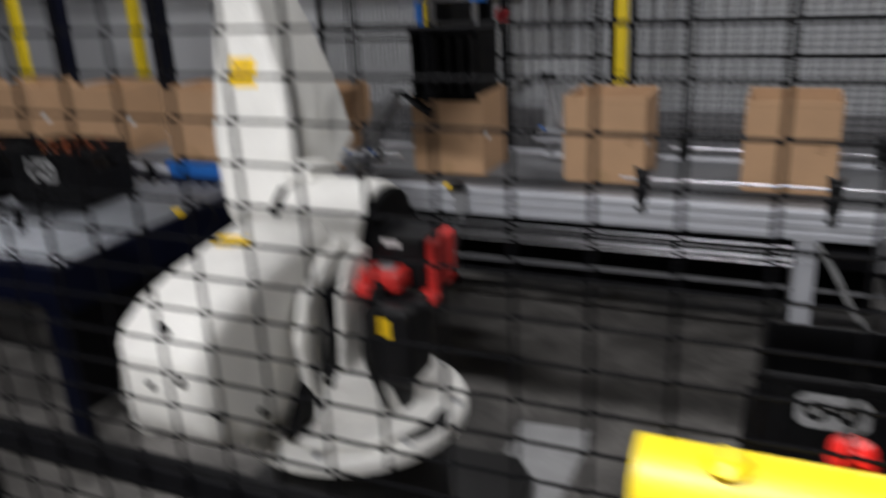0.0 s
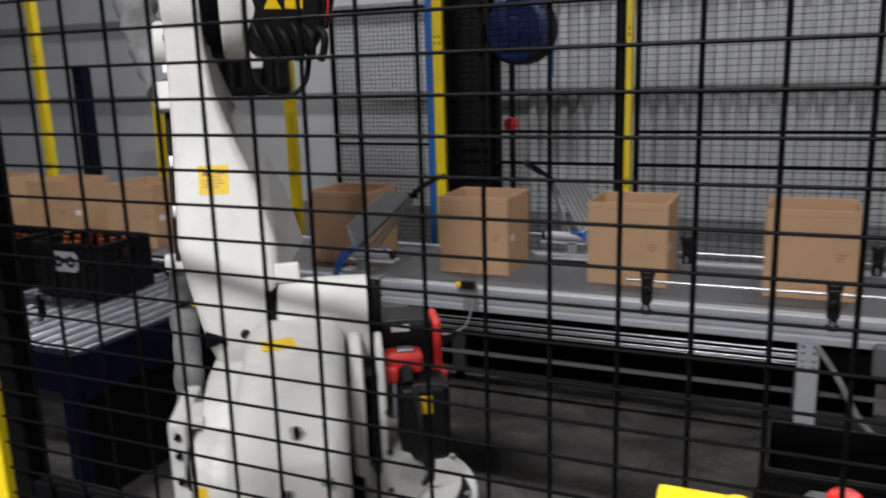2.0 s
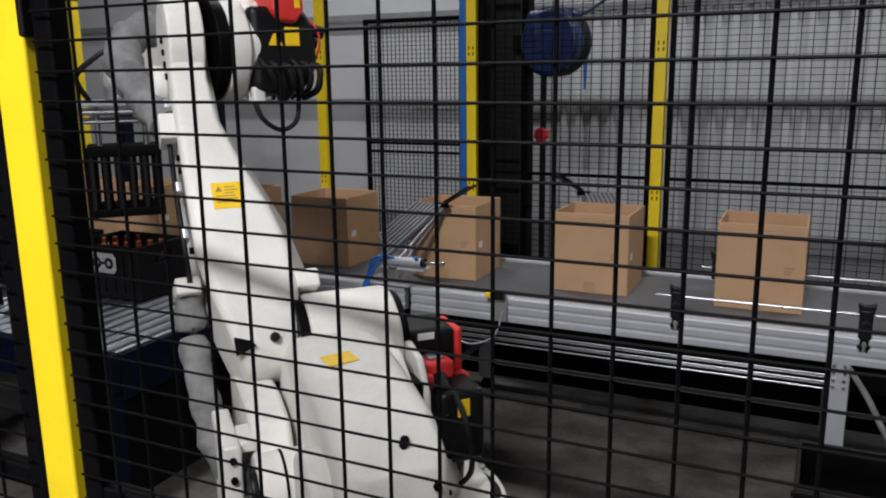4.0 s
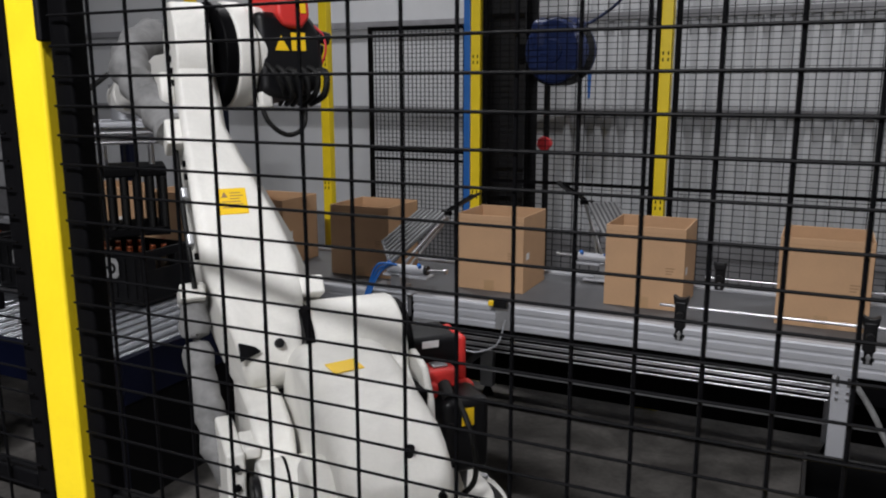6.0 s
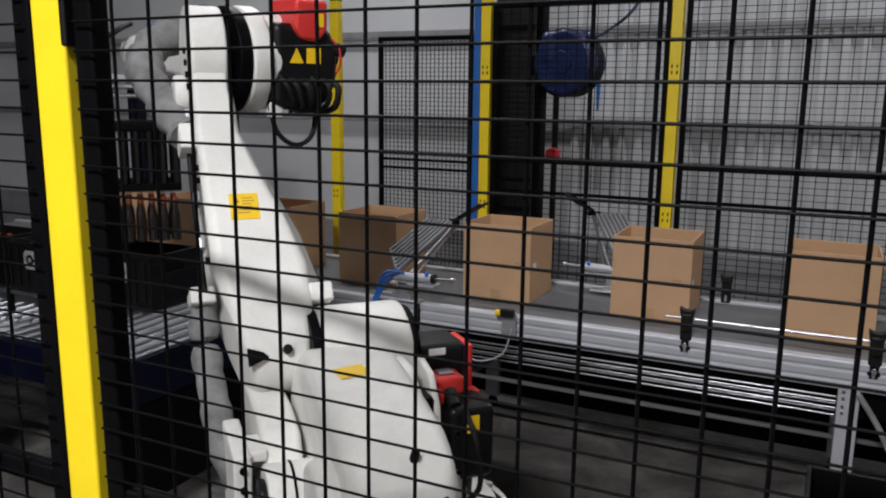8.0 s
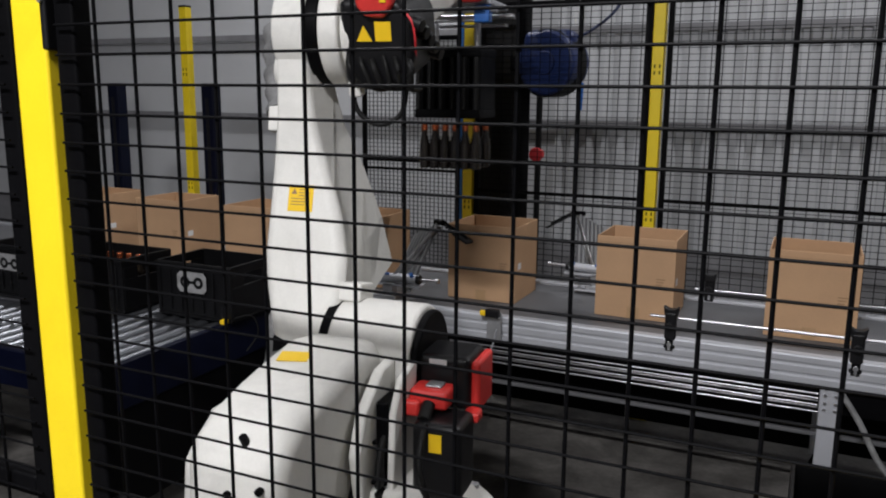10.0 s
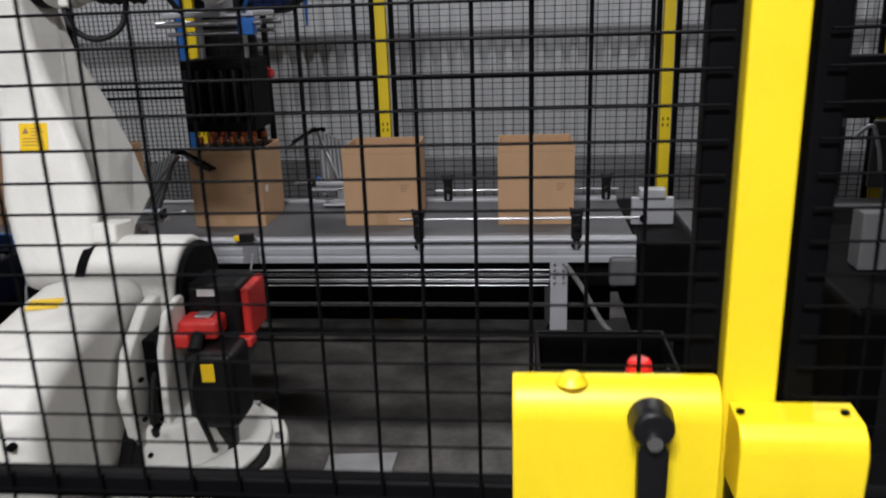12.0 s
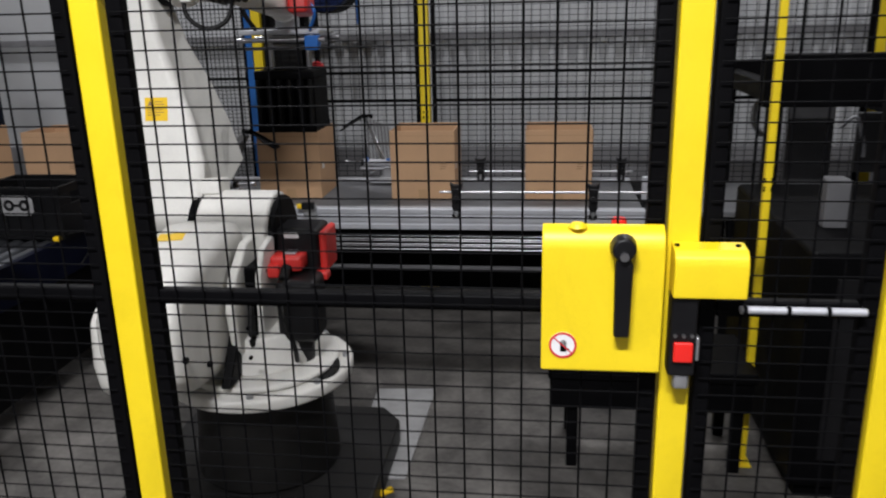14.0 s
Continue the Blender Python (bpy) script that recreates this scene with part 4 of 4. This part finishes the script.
part("hub_cover", cyl((-0.178, 0.02, 0.80), (-0.136, 0.02, 0.80), 0.062, n=32, bevel=0.012), ROBOT_WHITE, arm)
part("elbow_hub", cyl((-0.135, 0.0, L1), (-0.03, 0.0, L1), 0.158, n=40, bevel=0.012), ROBOT_WHITE, arm)
part("side_lug", box((0.115, -0.115, 0.10), (0.185, 0.0, 0.155), 0.008), ROBOT_WHITE, arm)
part("drain_recess", prism([(-0.075, -0.015), (-0.035, -0.03), (-0.02, -0.045), (-0.075, -0.065)], -0.136, -0.118, "y", 0.003), BLACK, arm, "dark triangular recess")
part("cable_gland", cyl((0.03, -0.125, -0.03), (0.03, -0.142, -0.03), 0.013, n=14, bevel=0.003), BLACK_PLASTIC, arm)
for lz in (0.30, 0.44, 0.70):
    part("cable_clip", box((-0.156, -0.03, lz), (-0.136, 0.03, lz + 0.035), 0.005), ZINC, arm)
part("cable", tube([(-0.15, 0.0, 0.18), (-0.152, 0.0, 0.32), (-0.153, 0.005, 0.46), (-0.152, 0.0, 0.62)], 0.008), RUBBER, arm)
part("cable_bracket", box((-0.19, 0.0, 0.15), (-0.12, 0.10, 0.20), 0.008), ROBOT_WHITE, arm)
part("cable_bracket", box((-0.18, -0.05, 0.60), (-0.12, 0.04, 0.68), 0.008), ROBOT_WHITE, arm)
part("hose_sleeve", tube([(-0.15, 0.06, 0.17), (-0.155, 0.08, 0.04), (-0.15, 0.05, -0.12), (-0.14, 0.0, -0.28), (-0.08, 0.03, -0.40)], lambda s: 0.040 + 0.004 * math.sin(s * 47) + 0.003 * math.sin(s * 118), 16), CLOTH, arm, "wrinkled grey fabric hose sleeve")
part("hose_sleeve", tube([(-0.15, 0.0, 0.66), (-0.19, 0.06, 0.78), (-0.24, 0.12, 0.92), (-0.22, 0.20, 1.06), (-0.12, 0.26, 1.16)], lambda s: 0.054 + 0.007 * math.sin(s * 50) + 0.004 * math.sin(s * 131), 18), CLOTH, arm, "wrinkled grey fabric hose sleeve")
for z in (0.26, 0.50, 0.54, 0.80, 0.84, 0.88, 0.92):
    part("bolt", cyl((-0.144, -0.04, z), (-0.12, -0.04, z), 0.01, n=8), BLACK, arm)

# upper arm, drawn level towards +y with its pivot at the origin
fore = empty("upper_arm")
fore.parent = robot
part("elbow_ring", cyl((-0.03, 0, 0), (0.01, 0, 0), 0.162, n=40, bevel=0.006), BLACK, fore)
part("elbow_casting", cyl((0.01, 0, 0), (0.075, 0, 0), 0.165, n=48, bevel=0.012), ROBOT_WHITE, fore)
part("elbow_flange", cyl((0.075, 0, 0), (0.115, 0, 0), 0.15, n=48, bevel=0.010), ROBOT_WHITE, fore)
part("forearm", prism([(-0.11, -0.10), (0.18, -0.10), (L2 - 0.10, -0.055), (L2 - 0.06, 0.0), (L2 - 0.10, 0.06), (0.2, 0.14), (-0.06, 0.15), (-0.13, 0.05)], 0.03, 0.17, "x", 0.03), ROBOT_WHITE, fore)
part("lug", box((0.08, -0.13, -0.17), (0.12, -0.08, -0.12), 0.008), ROBOT_WHITE, fore)
em = part("elbow_motor", prism([(0.115, -0.13), (0.20, -0.15), (0.30, -0.125), (0.335, -0.06), (0.335, 0.06), (0.30, 0.115), (0.115, 0.12)], -0.15, 0.12, "y", 0.026), BLACK_PLASTIC, fore, "black motor block with cables")
part("elbow_flange", cyl((0.113, 0, 0), (0.150, 0, 0), 0.125, n=44, bevel=0.008), ZINC, em)
part("end_cap", prism([(0.175, 0.10), (0.20, 0.07), (0.255, 0.065), (0.285, 0.10), (0.285, 0.19), (0.175, 0.19)], -0.172, 0.02, "y", 0.014), RED, em)
part("cap_sticker", box((0.25, -0.1745, 0.11), (0.268, -0.1715, 0.15), 0.0003), STICKER, em)
for k in range(5):
    part("connector", cyl((0.325, -0.13 + 0.05 * k, 0.05 - 0.03 * k), (0.362, -0.14 + 0.05 * k, 0.04 - 0.03 * k), 0.020, n=14, bevel=0.004), BLACK_PLASTIC, em)
part("red_cable", tube([(0.31, -0.14, 0.08), (0.335, -0.15, 0.05), (0.34, -0.15, 0.0), (0.33, -0.12, -0.05)], 0.0035), SIGN_RED, em)
part("warning_sticker", box((0.222, -0.152, 0.0), (0.270, -0.1495, 0.055), 0.0003), STICKER, em)
part("warning_sticker", prism([(0.165, 0.0), (0.212, 0.0), (0.1885, 0.045)], -0.152, -0.1495, "y", 0.0), STICKER, em, "yellow warning triangle sticker")
part("cable", tube([(0.12, -0.10, -0.12), (0.135, -0.12, -0.21), (0.20, -0.12, -0.255), (0.27, -0.10, -0.22), (0.29, -0.08, -0.10)], 0.008), RUBBER, em)
for k in range(6):
    part("cable", tube([(0.13 + 0.034 * k, -0.13, -0.03 - 0.012 * (k % 3)), (0.145 + 0.036 * k, -0.172 + 0.006 * (k % 2), -0.07), (0.18 + 0.028 * k, -0.155, -0.125 - 0.008 * (k % 2)), (0.21 + 0.022 * k, -0.06, -0.155)], 0.007 + 0.002 * (k % 3)), RUBBER, em)
em.matrix_basis = pose(-0.035, 0, 0)
wrist = part("wrist", cyl((0.10, L2 - 0.10, 0), (0.10, L2 + 0.02, 0), 0.075, n=28, bevel=0.01), ROBOT_WHITE, fore)
part("wrist_motor", box((0.17, L2 - 0.30, -0.06), (0.27, L2 - 0.12, 0.06), 0.02), RED, fore)

# gripper, hanging from its flange at the origin
grip = empty("gripper")
grip.parent = robot
part("flange", cyl((0, 0, -0.10), (0, 0, 0.06), 0.06, n=28, bevel=0.006), ZINC, grip)
part("top_plate", box((-0.20, -0.15, -0.125), (0.20, 0.15, -0.10), 0.006), ALU, grip)
for gy in (-0.15, 0.15):
    part("frame_bar", cyl((-0.23, gy, -0.15), (0.23, gy, -0.15), 0.012, n=12), STEEL, grip)
    part("frame_bar", cyl((-0.18, gy, -0.19), (0.20, gy, -0.19), 0.008, n=12), STEEL, grip)
part("valve_block", box((0.13, -0.17, -0.20), (0.20, -0.12, -0.13), 0.006), BLUE_BRIGHT, grip)
part("air_hose", tube([(0.16, -0.16, -0.10), (0.2, -0.2, -0.02), (0.14, -0.16, 0.06), (0.05, -0.05, 0.12)], 0.009), BLUE_BRIGHT, grip)
part("air_hose", tube([(-0.12, -0.14, -0.10), (-0.16, -0.18, 0.0), (-0.08, -0.14, 0.08), (-0.02, -0.05, 0.12)], 0.012), RUBBER, grip)
carrier = part("carrier", box((-0.155, -0.135, -0.345), (0.155, 0.135, -0.30), 0.008), BLACK, grip, "black gripper head plate")
part("lower_bar", box((-0.155, -0.135, -0.61), (0.155, 0.135, -0.57), 0.006), BLACK, carrier)
for ix in range(6):
    gx = -0.135 + ix * 0.054
    part("gripper_blade", box((gx - 0.019, -0.125, -0.572), (gx + 0.019, 0.125, -0.343), 0.004), BLACK, carrier)
    for gy in (-0.135, 0.135):
        part("finger", cyl((gx, gy, -0.572), (gx, gy, -0.343), 0.011, n=10, bevel=0.002), RUBBER, carrier)
for sx in (-0.10, 0.10):
    part("spacer", cyl((sx, 0, -0.302), (sx, 0, -0.124), 0.014, n=12), STEEL, grip)


# ---- bottles ----
def bottle():
    b = tagged(empty("bottle"), "dark glass bottle with a copper coloured cap", "bottle", "bottles")
    bm = bmesh.new()
    prof = [(0.0, 0.0), (0.0215, 0.0), (0.0235, 0.004), (0.0235, 0.10), (0.021, 0.125), (0.014, 0.152), (0.0125, 0.180), (0.0, 0.180)]
    vs = [bm.verts.new((r, 0, z)) for r, z in prof]
    es = [bm.edges.new((a, c)) for a, c in zip(vs, vs[1:])]
    bmesh.ops.spin(bm, geom=vs + es, cent=(0, 0, 0), axis=(0, 0, 1), angle=math.tau, steps=18)
    bmesh.ops.remove_doubles(bm, verts=bm.verts, dist=1e-5)
    bmesh.ops.recalc_face_normals(bm, faces=bm.faces)
    part("glass", bm, GLASS_DARK, b)
    part("cap", cyl((0, 0, 0.172), (0, 0, 0.200), 0.0145, 0.0135, n=16, bevel=0.002), COPPER, b)
    return b


proto = bottle()
bottles = [proto] + [copy_thing(proto, pose(0, 0, 0)) for _ in range(11)]
queued = [(copy_thing(proto, pose(0, 0, 0)), cx + 0.055 + (i % 6) * 0.058, 1.97 + (i // 6) * 0.12) for _, cx in waiting for i in range(12)]


# ---- movement ----
# time, swivel in degrees, reach of the wrist, height of the wrist
ROBOT = [
    (0.0, 0.0, 1.43, 1.63, 0.071), (0.5, 0.0, 1.43, 1.64, 0.071), (1.0, 0.0, 1.425, 1.78, 0.071), (1.3, 0.49, 1.405, 1.93, 0.071),
    (1.5, 2.94, 1.398, 2.02, 0.061), (1.75, 16.0, 1.41, 2.09, 0.045), (2.0, 31.0, 1.46, 2.13, 0.04), (2.25, 40.0, 1.57, 2.04, -0.01),
    (2.5, 44.06, 1.665, 1.89, -0.10), (3.0, 47.0, 1.75, 1.74, -0.2), (3.4, 47.0, 1.75, 1.7, -0.2), (4.2, 47.0, 1.75, 1.63, -0.2),
    (5.3, 47.0, 1.75, 1.6, -0.2), (6.5, 47.0, 1.75, 1.56, -0.2), (6.8, 47.0, 1.75, 1.555, -0.2), (7.5, 47.49, 1.75, 1.64, -0.2),
    (7.7, 47.49, 1.75, 1.68, -0.2), (8.4, 46.02, 1.719, 1.96, -0.179), (9.0, 35.25, 1.629, 2.06, -0.092), (9.5, 20.56, 1.515, 2.14, -0.001),
    (9.8, 9.5, 1.456, 2.15, 0.045), (10.0, 6, 1.442, 2.14, 0.058), (10.5, 0.98, 1.431, 2.03, 0.07), (11.0, 0.0, 1.43, 1.885, 0.071),
    (11.5, 0.0, 1.43, 1.80, 0.071), (12.0, 0.0, 1.43, 1.745, 0.071), (13.0, 0.0, 1.43, 1.695, 0.071), (14.0, 0.0, 1.43, 1.655, 0.071),
]


def joints(swivel, reach, height, side):
    """Poses of the robot's moving parts in the robot's own space."""
    dz = height - J2[2]
    d = math.hypot(reach, dz)
    up = math.atan2(dz, reach)
    a = up + math.acos(max(-1, min(1, (L1 * L1 + d * d - L2 * L2) / (2 * L1 * d))))
    jr, jz = L1 * math.cos(a), L1 * math.sin(a)
    b = math.atan2(dz - jz, reach - jr)
    turn = pose(0, 0, 0, 0, 0, swivel)
    head = turn @ pose(*J2, 0, 0, LEAD)
    return (turn, head @ pose(0, 0, 0, math.degrees(a) - 90), head @ pose(0, jr, jz, math.degrees(b), 0, math.degrees(math.atan2(0.10 - side, reach - jr))), head @ pose(side, reach, dz, 0, 0, -LEAD))


def motions():
    dense = []
    for (t0, *p0), (t1, *p1) in zip(ROBOT, ROBOT[1:]):
        n = max(1, round((t1 - t0) / 0.25))
        for k in range(n):
            s = k / n
            dense.append((t0 + (t1 - t0) * s, *[u + (v - u) * s for u, v in zip(p0, p1)]))
    dense.append(ROBOT[-1])
    rows = [[], [], [], []]
    for t, *p in dense:
        for r, m in zip(rows, joints(*p)):
            r.append((t, m))
    for ob, r in zip((turret, arm, fore, grip), rows):
        walk(ob, r)
    # flap leaves hold the carton open, and swing up while the cartons move
    for leaf, apron, hinge, s in leaves:
        down, up = pose(s * 0.165, 0.17, 0.358, 0, s * 30, 0), pose(s * 0.165, 0.17, 0.358, 0, -s * 32, 0)
        hang = Matrix.Translation(hinge) @ pose(0, 0, 0, 0, -s * 30, 0) @ Matrix.Translation(-hinge)
        rest = pose(0, 0, 0)
        walk(leaf, [(0, down), (1.35, down), (1.75, up), (8.5, up), (9.0, down), (14, down)])
        walk(apron, [(0, hang), (1.35, hang), (1.75, rest), (8.5, rest), (9.0, hang), (14, hang)])
    # cartons step on by one place
    for c, x in zip(cartons, CARTON_X):
        last = x > 0.5
        walk(c, [(0, pose(x, 2.735, CZ)), (1.55, pose(x, 2.735, CZ)), (1.75, pose(x + 0.025, 2.735, CZ)), (3.0, pose(x + 0.262, 2.735, CZ)), (4.9, pose(x + 0.655, 2.735, CZ)), (5.2, pose(x + (0.73 if last else 0.69), 2.735, CZ)), (9.0, pose(x + (2.45 if last else 0.69), 2.735, CZ)), (14, pose(x + (2.45 if last else 0.69), 2.735, CZ))])
    # the crate is emptied, then rolls on to the end stop
    walk(crate_full, [(0, pose(-2.36, 1.90, IZ + 0.002)), (8.1, pose(-2.36, 1.90, IZ + 0.002)), (9.5, pose(-1.88, 1.96, IZ + 0.002)), (14, pose(-1.88, 1.96, IZ + 0.002))])
    for ob, x, y, z in [(c, cx, 1.88, IZ + 0.002) for c, cx in waiting] + [(b, bx, by, IZ + 0.02) for b, bx, by in queued]:
        walk(ob, [(0, pose(x, y, z)), (8.2, pose(x, y, z)), (9.6, pose(x + 0.46, y, z)), (14, pose(x + 0.46, y, z))])
    base_m = pose(RX, RY, 0)
    picked = 6.8
    at_pick = base_m @ joints(*[r for r in ROBOT if r[0] == picked][0][1:])[3]
    for i, b in enumerate(bottles):
        off = pose(-0.1225 + (i % 6) * 0.049, -0.08 + (i // 6) * 0.16, -0.84)
        rest = at_pick @ off
        walk(b, [(0, rest), (picked - 0.1, rest)] + [(t, base_m @ m @ off) for t, m in rows[3] if t >= picked])


motions()
